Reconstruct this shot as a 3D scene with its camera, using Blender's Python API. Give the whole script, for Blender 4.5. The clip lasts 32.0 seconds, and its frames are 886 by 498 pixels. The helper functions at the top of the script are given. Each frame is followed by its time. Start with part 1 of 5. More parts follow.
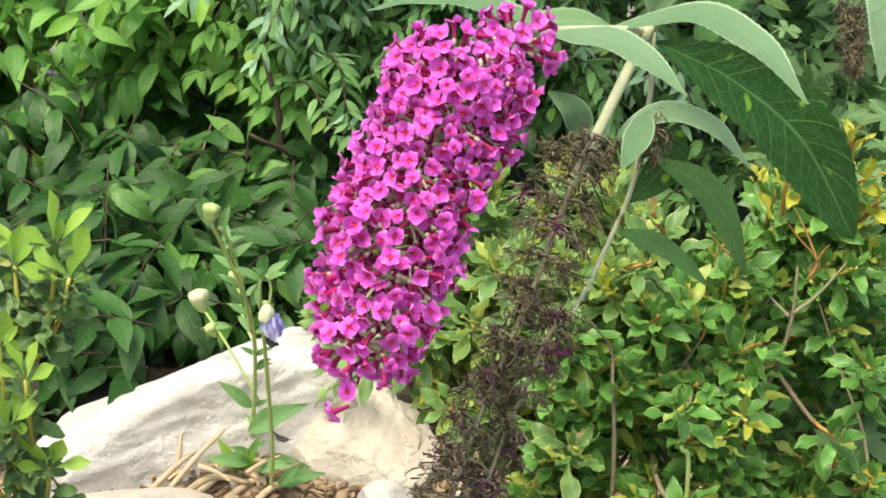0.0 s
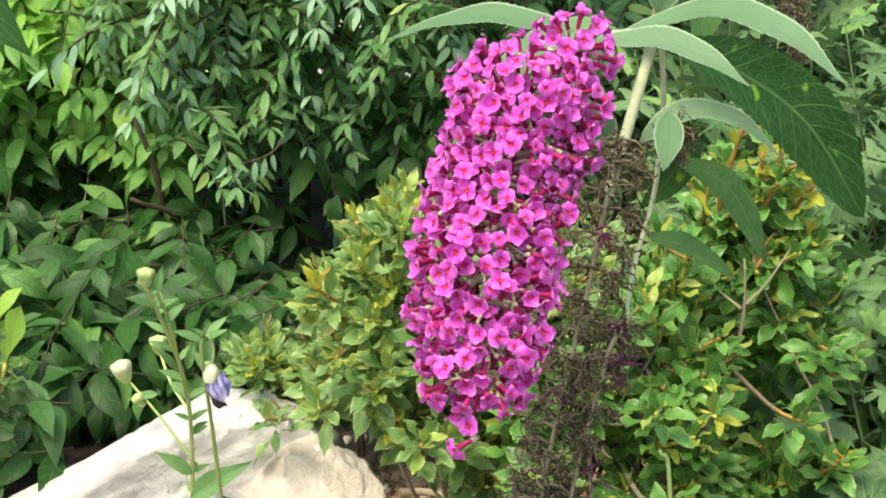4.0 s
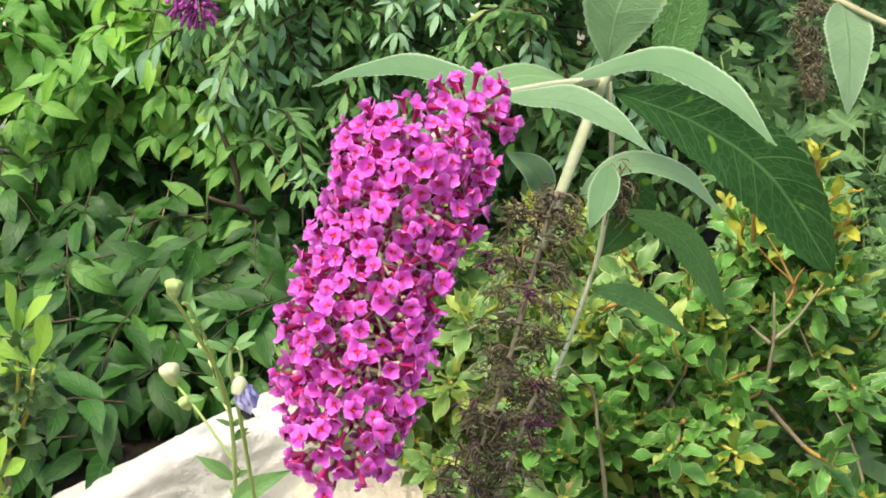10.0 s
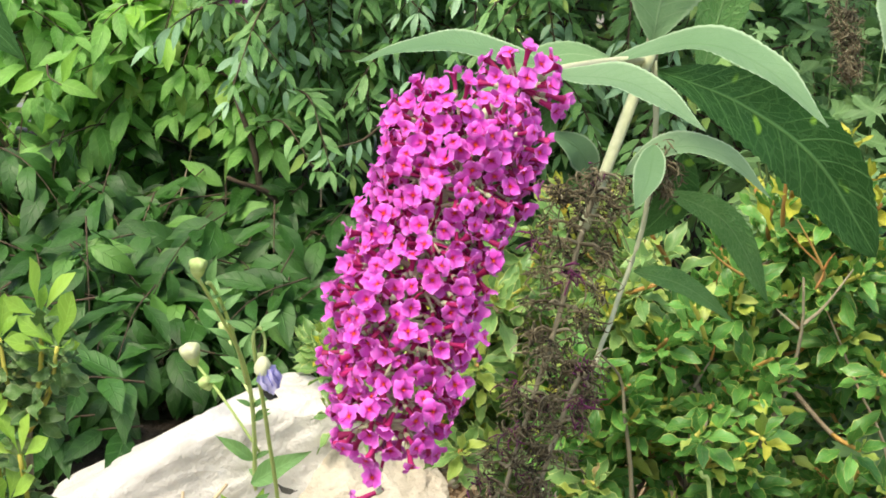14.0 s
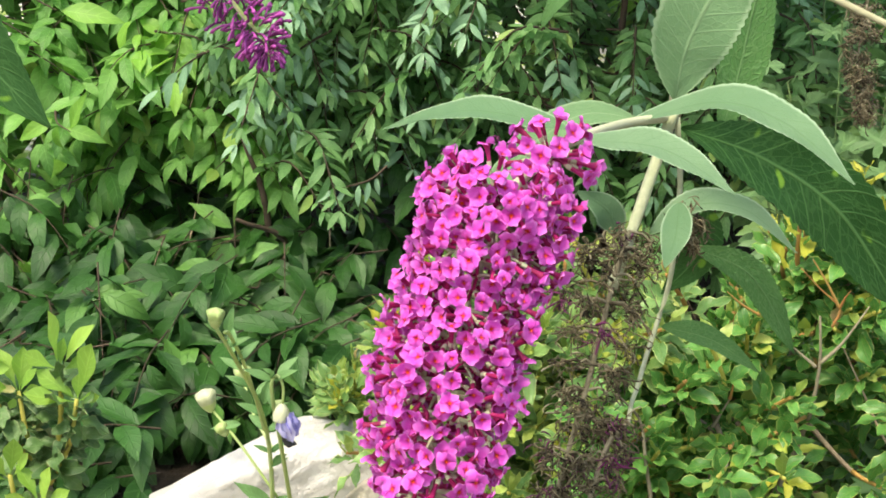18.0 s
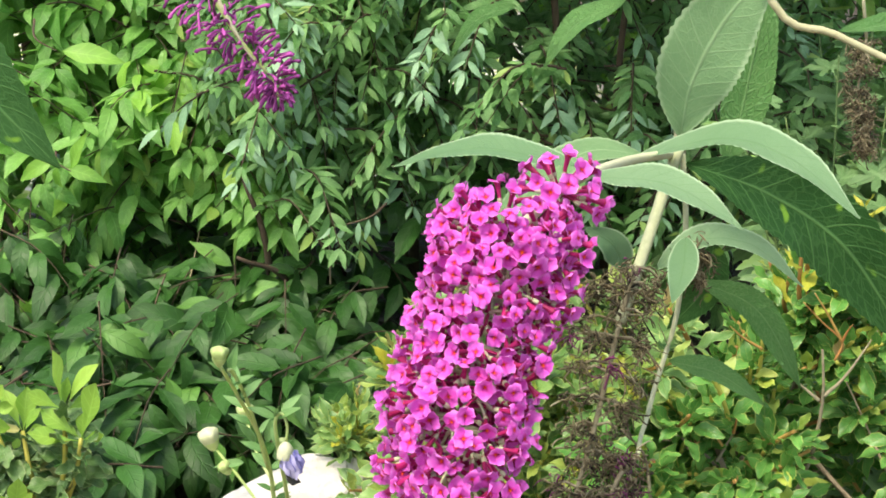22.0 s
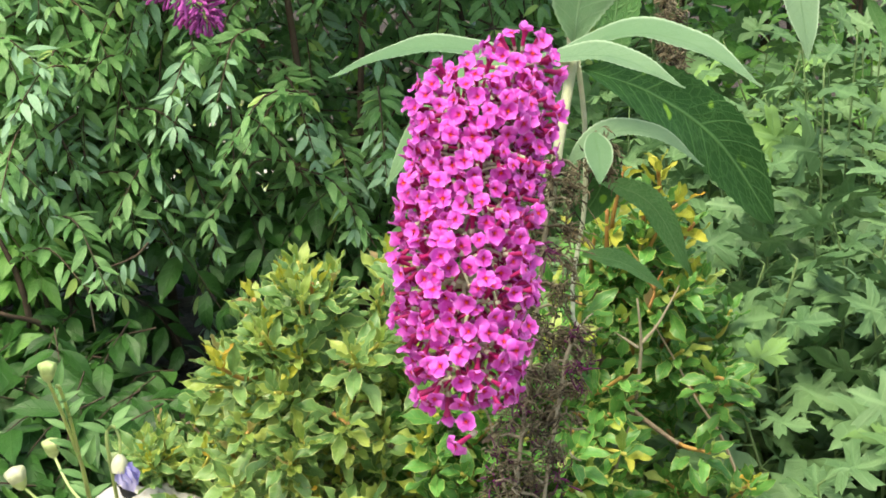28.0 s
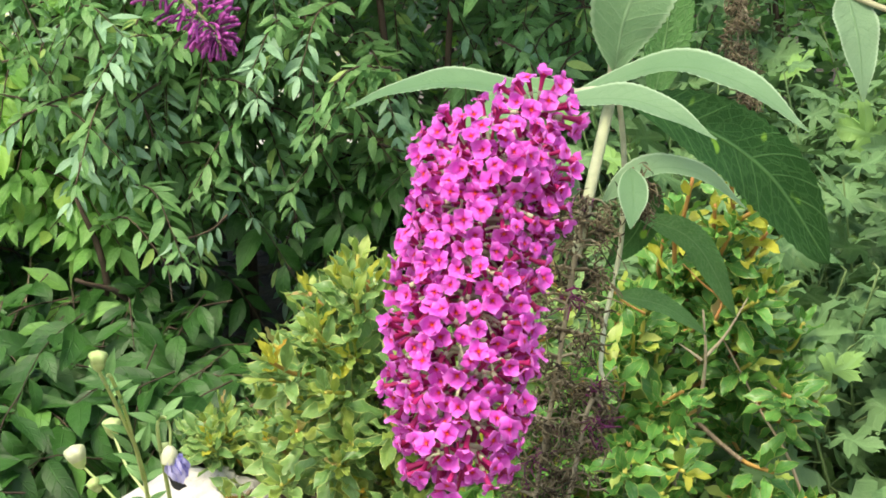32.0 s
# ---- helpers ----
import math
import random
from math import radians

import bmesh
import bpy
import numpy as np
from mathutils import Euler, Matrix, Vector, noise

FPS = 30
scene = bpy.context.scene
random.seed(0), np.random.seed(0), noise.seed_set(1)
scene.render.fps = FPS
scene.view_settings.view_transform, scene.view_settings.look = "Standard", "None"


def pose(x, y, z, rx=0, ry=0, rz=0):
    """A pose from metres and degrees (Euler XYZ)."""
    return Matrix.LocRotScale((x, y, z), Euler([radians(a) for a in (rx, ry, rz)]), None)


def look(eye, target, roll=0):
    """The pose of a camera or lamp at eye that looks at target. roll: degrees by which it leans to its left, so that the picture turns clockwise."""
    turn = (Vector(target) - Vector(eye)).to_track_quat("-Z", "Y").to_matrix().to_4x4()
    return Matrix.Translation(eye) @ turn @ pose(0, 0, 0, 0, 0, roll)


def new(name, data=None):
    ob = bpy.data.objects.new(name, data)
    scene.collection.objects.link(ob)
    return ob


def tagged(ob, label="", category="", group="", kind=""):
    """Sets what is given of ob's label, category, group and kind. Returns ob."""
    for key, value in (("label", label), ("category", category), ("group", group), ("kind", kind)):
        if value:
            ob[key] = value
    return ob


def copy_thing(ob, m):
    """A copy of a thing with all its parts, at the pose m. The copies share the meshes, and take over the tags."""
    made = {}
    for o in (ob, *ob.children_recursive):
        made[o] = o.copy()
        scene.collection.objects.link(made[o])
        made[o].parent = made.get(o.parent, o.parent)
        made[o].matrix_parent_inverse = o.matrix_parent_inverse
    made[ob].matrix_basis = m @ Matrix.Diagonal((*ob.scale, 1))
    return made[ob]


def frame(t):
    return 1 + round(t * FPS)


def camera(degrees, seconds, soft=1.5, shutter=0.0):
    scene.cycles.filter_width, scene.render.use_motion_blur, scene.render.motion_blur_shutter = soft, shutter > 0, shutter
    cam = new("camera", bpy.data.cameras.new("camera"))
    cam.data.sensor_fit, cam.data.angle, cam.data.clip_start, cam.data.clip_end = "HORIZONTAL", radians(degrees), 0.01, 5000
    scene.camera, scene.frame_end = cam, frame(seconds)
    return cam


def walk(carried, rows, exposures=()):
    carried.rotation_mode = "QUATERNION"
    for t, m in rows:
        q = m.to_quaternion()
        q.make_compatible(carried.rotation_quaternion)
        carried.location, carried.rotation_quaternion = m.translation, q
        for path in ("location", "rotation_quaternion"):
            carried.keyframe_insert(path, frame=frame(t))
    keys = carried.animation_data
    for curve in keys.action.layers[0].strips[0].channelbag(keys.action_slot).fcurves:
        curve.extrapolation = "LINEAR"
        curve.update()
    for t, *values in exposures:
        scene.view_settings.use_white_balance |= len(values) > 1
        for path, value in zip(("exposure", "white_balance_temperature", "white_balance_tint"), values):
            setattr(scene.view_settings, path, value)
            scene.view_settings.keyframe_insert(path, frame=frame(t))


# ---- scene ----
cam = camera(32.103, 32.0, soft=1.75)
PATH = [
    (0.0, pose(0.0000, -0.0001, 0.9000, 73.571, -5.220, 1.538)),
    (0.5, pose(-0.0263, -0.0036, 0.8861, 73.774, -5.211, 1.708)),
    (1.0, pose(-0.0534, 0.0126, 0.8731, 73.873, -5.131, 1.152)),
    (1.5, pose(-0.0758, 0.0050, 0.8767, 73.923, -4.513, 0.414)),
    (2.0, pose(-0.0960, 0.0105, 0.8779, 74.089, -3.708, -0.716)),
    (2.5, pose(-0.1280, 0.0183, 0.8662, 74.325, -2.529, -2.491)),
    (3.0, pose(-0.1280, 0.0223, 0.8681, 74.576, -1.340, -4.330)),
    (3.5, pose(-0.1185, 0.0256, 0.8739, 74.882, -0.266, -5.530)),
    (4.0, pose(-0.1003, 0.0210, 0.8847, 75.363, -0.048, -6.192)),
    (4.5, pose(-0.0788, 0.0203, 0.8936, 75.588, 0.611, -6.643)),
    (6.5, pose(0.0094, 0.0341, 0.9233, 75.612, 0.447, -4.183)),
    (7.0, pose(0.0274, 0.0350, 0.9290, 75.519, 0.647, -3.793)),
    (7.5, pose(0.0221, 0.0193, 0.9253, 75.505, 0.623, -3.308)),
    (8.0, pose(0.0179, 0.0243, 0.9213, 75.362, 0.418, -2.461)),
    (8.5, pose(0.0194, 0.0252, 0.9240, 75.319, -0.047, -1.946)),
    (9.0, pose(0.0146, 0.0300, 0.9220, 75.137, -0.284, -1.724)),
    (9.5, pose(0.0124, 0.0314, 0.9152, 75.038, -0.452, -1.060)),
    (10.0, pose(0.0007, 0.0334, 0.9110, 74.945, -0.685, -0.914)),
    (10.5, pose(-0.0139, 0.0418, 0.9041, 74.910, -0.920, -0.619)),
    (11.0, pose(-0.0259, 0.0462, 0.9043, 74.763, -1.151, -0.537)),
    (11.5, pose(-0.0270, 0.0438, 0.9053, 74.662, -1.135, -0.250)),
    (12.0, pose(-0.0299, 0.0453, 0.9103, 74.485, -1.081, -0.223)),
    (12.5, pose(-0.0290, 0.0453, 0.9066, 74.473, -1.222, -0.276)),
    (13.0, pose(-0.0262, 0.0408, 0.9044, 74.518, -1.352, -0.274)),
    (13.5, pose(-0.0192, 0.0377, 0.9088, 74.326, -1.302, -0.361)),
    (14.0, pose(-0.0146, 0.0426, 0.9061, 74.336, -1.151, -0.415)),
    (14.5, pose(-0.0073, 0.0445, 0.9162, 74.269, -0.871, -0.469)),
    (16.5, pose(-0.0064, 0.0338, 0.9183, 74.270, -0.418, -0.525)),
    (17.0, pose(-0.0059, 0.0343, 0.9175, 74.523, -0.210, -0.531)),
    (17.5, pose(-0.0174, 0.0356, 0.9206, 74.858, -0.099, -0.588)),
    (18.0, pose(-0.0282, 0.0412, 0.9234, 75.371, 0.011, -0.663)),
    (18.5, pose(-0.0273, 0.0354, 0.9185, 75.552, 0.079, -0.601)),
    (19.0, pose(-0.0229, 0.0243, 0.9214, 75.964, 0.218, -0.664)),
    (19.5, pose(-0.0235, 0.0234, 0.9203, 76.146, 0.328, -0.729)),
    (20.0, pose(-0.0267, 0.0261, 0.9225, 76.292, 0.493, -0.747)),
    (20.5, pose(-0.0291, 0.0248, 0.9234, 76.440, 0.729, -0.954)),
    (21.0, pose(-0.0273, 0.0282, 0.9194, 76.613, 0.650, -0.796)),
    (21.5, pose(-0.0340, 0.0348, 0.9226, 76.573, 0.565, -0.914)),
    (22.0, pose(-0.0341, 0.0359, 0.9248, 76.734, 0.398, -0.891)),
    (22.5, pose(-0.0504, 0.0303, 0.9182, 76.914, 0.113, -0.867)),
    (23.0, pose(-0.0803, 0.0220, 0.9165, 77.080, 0.029, -1.514)),
    (23.5, pose(-0.1135, 0.0252, 0.9100, 77.323, 0.600, -4.043)),
    (24.0, pose(-0.1269, 0.0247, 0.9069, 77.542, 1.165, -6.646)),
    (24.5, pose(-0.1518, 0.0283, 0.9003, 77.676, 1.796, -8.304)),
    (25.0, pose(-0.1714, 0.0335, 0.9017, 77.956, 1.959, -9.698)),
    (25.5, pose(-0.1895, 0.0325, 0.8899, 78.253, 2.102, -10.799)),
    (26.0, pose(-0.2000, 0.0324, 0.8775, 78.476, 2.217, -11.376)),
    (26.5, pose(-0.1861, 0.0166, 0.8672, 78.631, 2.584, -12.245)),
    (28.5, pose(-0.1543, -0.0026, 0.8550, 79.017, 3.567, -13.185)),
    (29.0, pose(-0.1466, 0.0025, 0.8591, 78.878, 3.578, -13.235)),
    (29.5, pose(-0.1472, 0.0174, 0.8592, 78.974, 3.071, -13.191)),
    (30.0, pose(-0.1412, 0.0152, 0.8598, 78.658, 2.971, -12.810)),
    (30.5, pose(-0.1379, 0.0122, 0.8555, 78.608, 2.753, -12.089)),
    (31.0, pose(-0.1361, 0.0165, 0.8624, 78.179, 2.532, -10.728)),
    (31.5, pose(-0.1182, 0.0292, 0.8737, 77.683, 2.219, -9.416)),
    (32.0, pose(-0.1094, 0.0378, 0.8847, 77.607, 2.284, -8.930)),
]
walk(cam, PATH, ((0.0, 1.13, 7850.0, 7.0), (18.0, 1.16, 7850.0, 7.0), (26.0, 1.26, 7850.0, 7.0), (32.0, 1.18, 7850.0, 7.0)))

# ---- world and sun: bright, thinly overcast day ----
world = bpy.data.worlds.new("world")
scene.world = world
world.use_nodes = True
wn = world.node_tree.nodes
sky = wn.new("ShaderNodeTexSky")
sky.sky_type = "NISHITA"
sky.sun_disc = False
sky.sun_elevation = radians(61)
sky.sun_rotation = radians(216)
sky.air_density, sky.dust_density = 1.0, 2.5
wn["Background"].inputs["Strength"].default_value = 0.15
world.node_tree.links.new(sky.outputs[0], wn["Background"].inputs["Color"])

sun_data = bpy.data.lights.new("sun", "SUN")
sun_data.energy, sun_data.angle, sun_data.color = 1.9, radians(24), (1.0, 0.96, 0.9)
sun = new("sun", sun_data)
sun.matrix_world = look((-1.0, -0.98, 3.3), (0, 0.4, 0))


# ---- materials ----
def mat_base(name):
    m = bpy.data.materials.new(name)
    m.use_nodes = True
    nt = m.node_tree
    return m, nt, nt.nodes["Principled BSDF"], nt.nodes["Material Output"]


def nd(nt, kind, **sets):
    n = nt.nodes.new(kind)
    for k, v in sets.items():
        n.inputs[k.replace("_", " ")].default_value = v
    return n


def fn(nt, op, a, b=None, c=None):
    n = nt.nodes.new("ShaderNodeMath")
    n.operation = op
    for i, x in enumerate((a, b, c)):
        if x is None:
            continue
        if isinstance(x, (int, float)):
            n.inputs[i].default_value = x
        else:
            nt.links.new(x, n.inputs[i])
    return n.outputs[0]


def smooth(nt, x, lo, hi):
    n = nt.nodes.new("ShaderNodeMapRange")
    n.interpolation_type = "SMOOTHSTEP"
    n.inputs["From Min"].default_value, n.inputs["From Max"].default_value = lo, hi
    nt.links.new(x, n.inputs["Value"])
    return n.outputs["Result"]


def mixc(nt, f, a, b, blend="MIX"):
    n = nt.nodes.new("ShaderNodeMix")
    n.data_type, n.blend_type = "RGBA", blend
    for sock, x in ((n.inputs[0], f), (n.inputs[6], a), (n.inputs[7], b)):
        if isinstance(x, (int, float)):
            sock.default_value = x
        elif isinstance(x, tuple):
            sock.default_value = (*x, 1)
        else:
            nt.links.new(x, sock)
    return n.outputs[2]


def rnd(nt):
    """One number for each piece, whether an object of its own or an island of a joined mesh."""
    a = nt.nodes.new("ShaderNodeObjectInfo").outputs["Random"]
    b = nt.nodes.new("ShaderNodeNewGeometry").outputs["Random Per Island"]
    return fn(nt, "FRACT", fn(nt, "ADD", a, b))


def tex(nt, scale, detail=4.0, coord=None, rough=0.55):
    t = nd(nt, "ShaderNodeTexNoise", Scale=scale, Detail=detail, Roughness=rough)
    c = nt.nodes.new("ShaderNodeTexCoord")
    nt.links.new(coord or c.outputs["Object"], t.inputs["Vector"])
    return t.outputs["Fac"]


def bumped(nt, bsdf, h, strength, dist):
    b = nd(nt, "ShaderNodeBump", Strength=strength, Distance=dist)
    nt.links.new(h, b.inputs["Height"])
    nt.links.new(b.outputs[0], bsdf.inputs["Normal"])


def leaf_mat(name, dark, light, odd=None, odd_share=0.1, rough=0.42, veins=9, vein_col=None, vein_mix=0.35,
             rim=None, trans=0.22, gloss=0.5, relief=0.6, spots=None, lean=0.4, mesh_veins=0.0, lateral=0.6, thin=0.80):
    m, nt, p, out = mat_base(name)
    L = nt.links
    uv = nt.nodes.new("ShaderNodeUVMap")
    sep = nt.nodes.new("ShaderNodeSeparateXYZ")
    L.new(uv.outputs[0], sep.inputs[0])
    u, v = sep.outputs[0], sep.outputs[1]
    side = fn(nt, "ABSOLUTE", fn(nt, "SUBTRACT", v, 0.5))
    r = rnd(nt)
    grain = tex(nt, 90.0)
    blot = tex(nt, 28.0, 2.0)
    t = fn(nt, "ADD", fn(nt, "MULTIPLY", r, 0.6), fn(nt, "MULTIPLY", blot, 0.55))
    col = mixc(nt, smooth(nt, t, 0.15, 0.95), dark, light)
    if odd:
        col = mixc(nt, smooth(nt, fn(nt, "FRACT", fn(nt, "MULTIPLY", r, 17.3)), 1 - odd_share, 1.0 - odd_share * 0.6), col, odd)
    if spots:
        col = mixc(nt, smooth(nt, tex(nt, 60.0, 1.0), 0.69, 0.75), col, spots)
    mid = fn(nt, "SUBTRACT", 1.0, smooth(nt, side, 0.008, 0.035))
    wave = fn(nt, "SINE", fn(nt, "MULTIPLY", fn(nt, "SUBTRACT", fn(nt, "MULTIPLY", u, float(veins)), fn(nt, "MULTIPLY", side, veins * lean)), 6.2832))
    lat = smooth(nt, fn(nt, "ADD", wave, fn(nt, "MULTIPLY", fn(nt, "SUBTRACT", blot, 0.5), 0.25)), thin, 1.02)
    net = nd(nt, "ShaderNodeTexVoronoi", Scale=520.0)
    net.feature = "DISTANCE_TO_EDGE"
    nt.links.new(nt.nodes.new("ShaderNodeTexCoord").outputs["Object"], net.inputs["Vector"])
    cell = smooth(nt, net.outputs["Distance"], 0.0, 0.25)
    vein = fn(nt, "MAXIMUM", mid, fn(nt, "MULTIPLY", lat, lateral))
    if mesh_veins:
        # a net of finer veins that run outwards from the midrib
        flow = nt.nodes.new("ShaderNodeCombineXYZ")
        L.new(fn(nt, "SUBTRACT", fn(nt, "MULTIPLY", u, veins * 2.2), fn(nt, "MULTIPLY", side, veins * 0.5)), flow.inputs[0])
        L.new(fn(nt, "MULTIPLY", v, 9.0), flow.inputs[1])
        web = nd(nt, "ShaderNodeTexVoronoi", Scale=1.0)
        web.feature = "DISTANCE_TO_EDGE"
        L.new(flow.outputs[0], web.inputs["Vector"])
        fine = fn(nt, "SUBTRACT", 1.0, smooth(nt, web.outputs["Distance"], 0.01, 0.11))
        vein = fn(nt, "MAXIMUM", vein, fn(nt, "MULTIPLY", fine, mesh_veins))
    vc = vein_col or tuple(min(1, c * 1.5 + 0.03) for c in light)
    col = mixc(nt, fn(nt, "MULTIPLY", vein, vein_mix), col, vc)
    if rim:
        edge = smooth(nt, side, 0.425, 0.48)
        col = mixc(nt, fn(nt, "MULTIPLY", edge, 0.75), col, rim)
    L.new(col, p.inputs["Base Color"])
    p.inputs["Roughness"].default_value = rough
    p.inputs["Specular IOR Level"].default_value = gloss
    h = fn(nt, "ADD", fn(nt, "MULTIPLY", vein, -0.9), fn(nt, "ADD", fn(nt, "MULTIPLY", cell, 0.16), fn(nt, "MULTIPLY", grain, 0.5)))
    bumped(nt, p, h, relief, 0.0012)
    tr = nt.nodes.new("ShaderNodeBsdfTranslucent")
    L.new(mixc(nt, 0.5, col, tuple(min(1, c * 1.6) for c in light)), tr.inputs["Color"])
    mx = nd(nt, "ShaderNodeMixShader", Fac=trans)
    L.new(p.outputs[0], mx.inputs[1])
    L.new(tr.outputs[0], mx.inputs[2])
    L.new(mx.outputs[0], out.inputs["Surface"])
    return m


def plain_mat(name, dark, light, rough=0.7, scale=60.0, relief=0.5, dist=0.001, trans=0.0, spec=0.4, per=0.5):
    m, nt, p, out = mat_base(name)
    t = fn(nt, "ADD", fn(nt, "MULTIPLY", rnd(nt), per), fn(nt, "MULTIPLY", tex(nt, scale), 1.0 - per * 0.5))
    col = mixc(nt, smooth(nt, t, 0.2, 0.95), dark, light)
    nt.links.new(col, p.inputs["Base Color"])
    p.inputs["Roughness"].default_value = rough
    p.inputs["Specular IOR Level"].default_value = spec
    bumped(nt, p, tex(nt, scale * 3), relief, dist)
    if trans:
        tr = nt.nodes.new("ShaderNodeBsdfTranslucent")
        nt.links.new(col, tr.inputs["Color"])
        mx = nd(nt, "ShaderNodeMixShader", Fac=trans)
        nt.links.new(p.outputs[0], mx.inputs[1])
        nt.links.new(tr.outputs[0], mx.inputs[2])
        nt.links.new(mx.outputs[0], out.inputs["Surface"])
    return m


def petal_mat():
    m, nt, p, out = mat_base("magenta_petal")
    uv = nt.nodes.new("ShaderNodeUVMap")
    sep = nt.nodes.new("ShaderNodeSeparateXYZ")
    nt.links.new(uv.outputs[0], sep.inputs[0])
    u = sep.outputs[0]
    r = rnd(nt)
    col = mixc(nt, r, (0.70, 0.065, 0.565), (0.82, 0.16, 0.74))
    col = mixc(nt, smooth(nt, u, 0.55, 1.0), col, (0.85, 0.27, 0.82))
    col = mixc(nt, fn(nt, "SUBTRACT", 1.0, smooth(nt, u, 0.02, 0.30)), col, (0.60, 0.012, 0.22))
    col = mixc(nt, fn(nt, "MULTIPLY", tex(nt, 420.0), 0.35), col, (0.55, 0.03, 0.42))
    nt.links.new(col, p.inputs["Base Color"])
    p.inputs["Roughness"].default_value = 0.55
    p.inputs["Specular IOR Level"].default_value = 0.35
    p.inputs["Sheen Weight"].default_value = 0.25
    bumped(nt, p, tex(nt, 900.0), 0.35, 0.0004)
    tr = nt.nodes.new("ShaderNodeBsdfTranslucent")
    nt.links.new(col, tr.inputs["Color"])
    mx = nd(nt, "ShaderNodeMixShader", Fac=0.3)
    nt.links.new(p.outputs[0], mx.inputs[1])
    nt.links.new(tr.outputs[0], mx.inputs[2])
    nt.links.new(mx.outputs[0], out.inputs["Surface"])
    return m


def rock_mat(name, dark, light, stain):
    m, nt, p, out = mat_base(name)
    a, b, c = tex(nt, 7.0, 8.0), tex(nt, 46.0, 8.0, None, 0.72), tex(nt, 170.0, 4.0)
    col = mixc(nt, smooth(nt, a, 0.36, 0.62), dark, light)
    col = mixc(nt, fn(nt, "MULTIPLY", smooth(nt, b, 0.54, 0.72), 0.45), col, stain)
    col = mixc(nt, fn(nt, "MULTIPLY", smooth(nt, c, 0.60, 0.72), 0.3), col, (0.34, 0.26, 0.22))
    nt.links.new(col, p.inputs["Base Color"])
    p.inputs["Roughness"].default_value = 0.9
    p.inputs["Specular IOR Level"].default_value = 0.2
    h = fn(nt, "ADD", fn(nt, "MULTIPLY", b, 1.0), fn(nt, "MULTIPLY", c, 0.35))
    bumped(nt, p, h, 1.0, 0.0065)
    return m


M_PETAL = petal_mat()
M_EYE = plain_mat("orange_throat", (0.50, 0.020, 0.02), (0.72, 0.09, 0.02), 0.6, 300)
M_TUBE = plain_mat("crimson_tube", (0.26, 0.008, 0.07), (0.48, 0.02, 0.17), 0.55, 300, trans=0.15)
M_BUDTUBE = plain_mat("purple_bud", (0.13, 0.014, 0.12), (0.42, 0.075, 0.36), 0.6, 200, per=0.9)
M_STALK = plain_mat("felted_green_stalk", (0.42, 0.48, 0.29), (0.60, 0.63, 0.45), 0.85, 250, trans=0.15)
M_CANE = plain_mat("pale_cane", (0.36, 0.36, 0.22), (0.52, 0.52, 0.36), 0.85, 120)
M_DEAD = plain_mat("withered_brown", (0.016, 0.013, 0.008), (0.165, 0.142, 0.085), 0.95, 160, per=0.9)
M_DEADPURPLE = plain_mat("withered_purple", (0.045, 0.010, 0.031), (0.165, 0.027, 0.11), 0.85, 160, per=0.9)
M_BUDGREY = plain_mat("greyish_flower_buds", (0.28, 0.28, 0.21), (0.48, 0.46, 0.37), 0.9, 200, per=0.9)
M_LEAF_FELT = leaf_mat("felted_leaf", (0.108, 0.220, 0.112), (0.180, 0.305, 0.175), rough=0.75, veins=12, vein_col=(0.085, 0.19, 0.075),
                       vein_mix=0.42, rim=(0.36, 0.50, 0.34), trans=0.15, gloss=0.25, relief=0.45, mesh_veins=0.30, lateral=0.7, lean=0.3, thin=0.93)
M_LEAF_DARK = leaf_mat("mature_leaf", (0.020, 0.083, 0.019), (0.040, 0.130, 0.033), rough=0.5, veins=11, vein_col=(0.16, 0.36, 0.12),
                       vein_mix=0.50, trans=0.14, gloss=0.18, relief=0.55, mesh_veins=0.28, lateral=0.8, spots=(0.20, 0.42, 0.05), lean=0.3, thin=0.94)
M_LEAF_MID = leaf_mat("half_grown_leaf", (0.070, 0.215, 0.054), (0.125, 0.310, 0.094), rough=0.6, veins=13, vein_col=(0.26, 0.47, 0.20),
                      vein_mix=0.6, trans=0.26, gloss=0.25, relief=1.0, mesh_veins=0.6, lateral=0.5, lean=0.3, thin=0.90)
M_LEAF_UP = leaf_mat("young_upright_leaf", (0.088, 0.205, 0.086), (0.150, 0.285, 0.138), rough=0.65, veins=11, vein_col=(0.30, 0.45, 0.26),
                     vein_mix=0.45, rim=(0.30, 0.44, 0.27), trans=0.2, gloss=0.2, relief=0.4, mesh_veins=0.22, lateral=0.6, lean=0.3, thin=0.94)
M_BROAD = leaf_mat("broad_green_leaf", (0.088, 0.270, 0.056), (0.221, 0.485, 0.120), (0.32, 0.52, 0.12), 0.06, 0.34, 6, vein_mix=0.5, trans=0.38, relief=1.0)
# the odd yellow-green leaves imitate bright background shining through gaps
M_WILLOW = leaf_mat("narrow_bluegreen_leaf", (0.086, 0.240, 0.072), (0.205, 0.420, 0.151), (0.34, 0.52, 0.14), 0.05, 0.38, 5, vein_mix=0.5, trans=0.32, relief=1.0)
M_GLOSSY = leaf_mat("glossy_leaf", (0.046, 0.180, 0.036), (0.128, 0.350, 0.078), (0.38, 0.48, 0.09), 0.06, 0.26, 7,
                    vein_col=(0.36, 0.46, 0.14), rim=(0.44, 0.52, 0.14), trans=0.2)
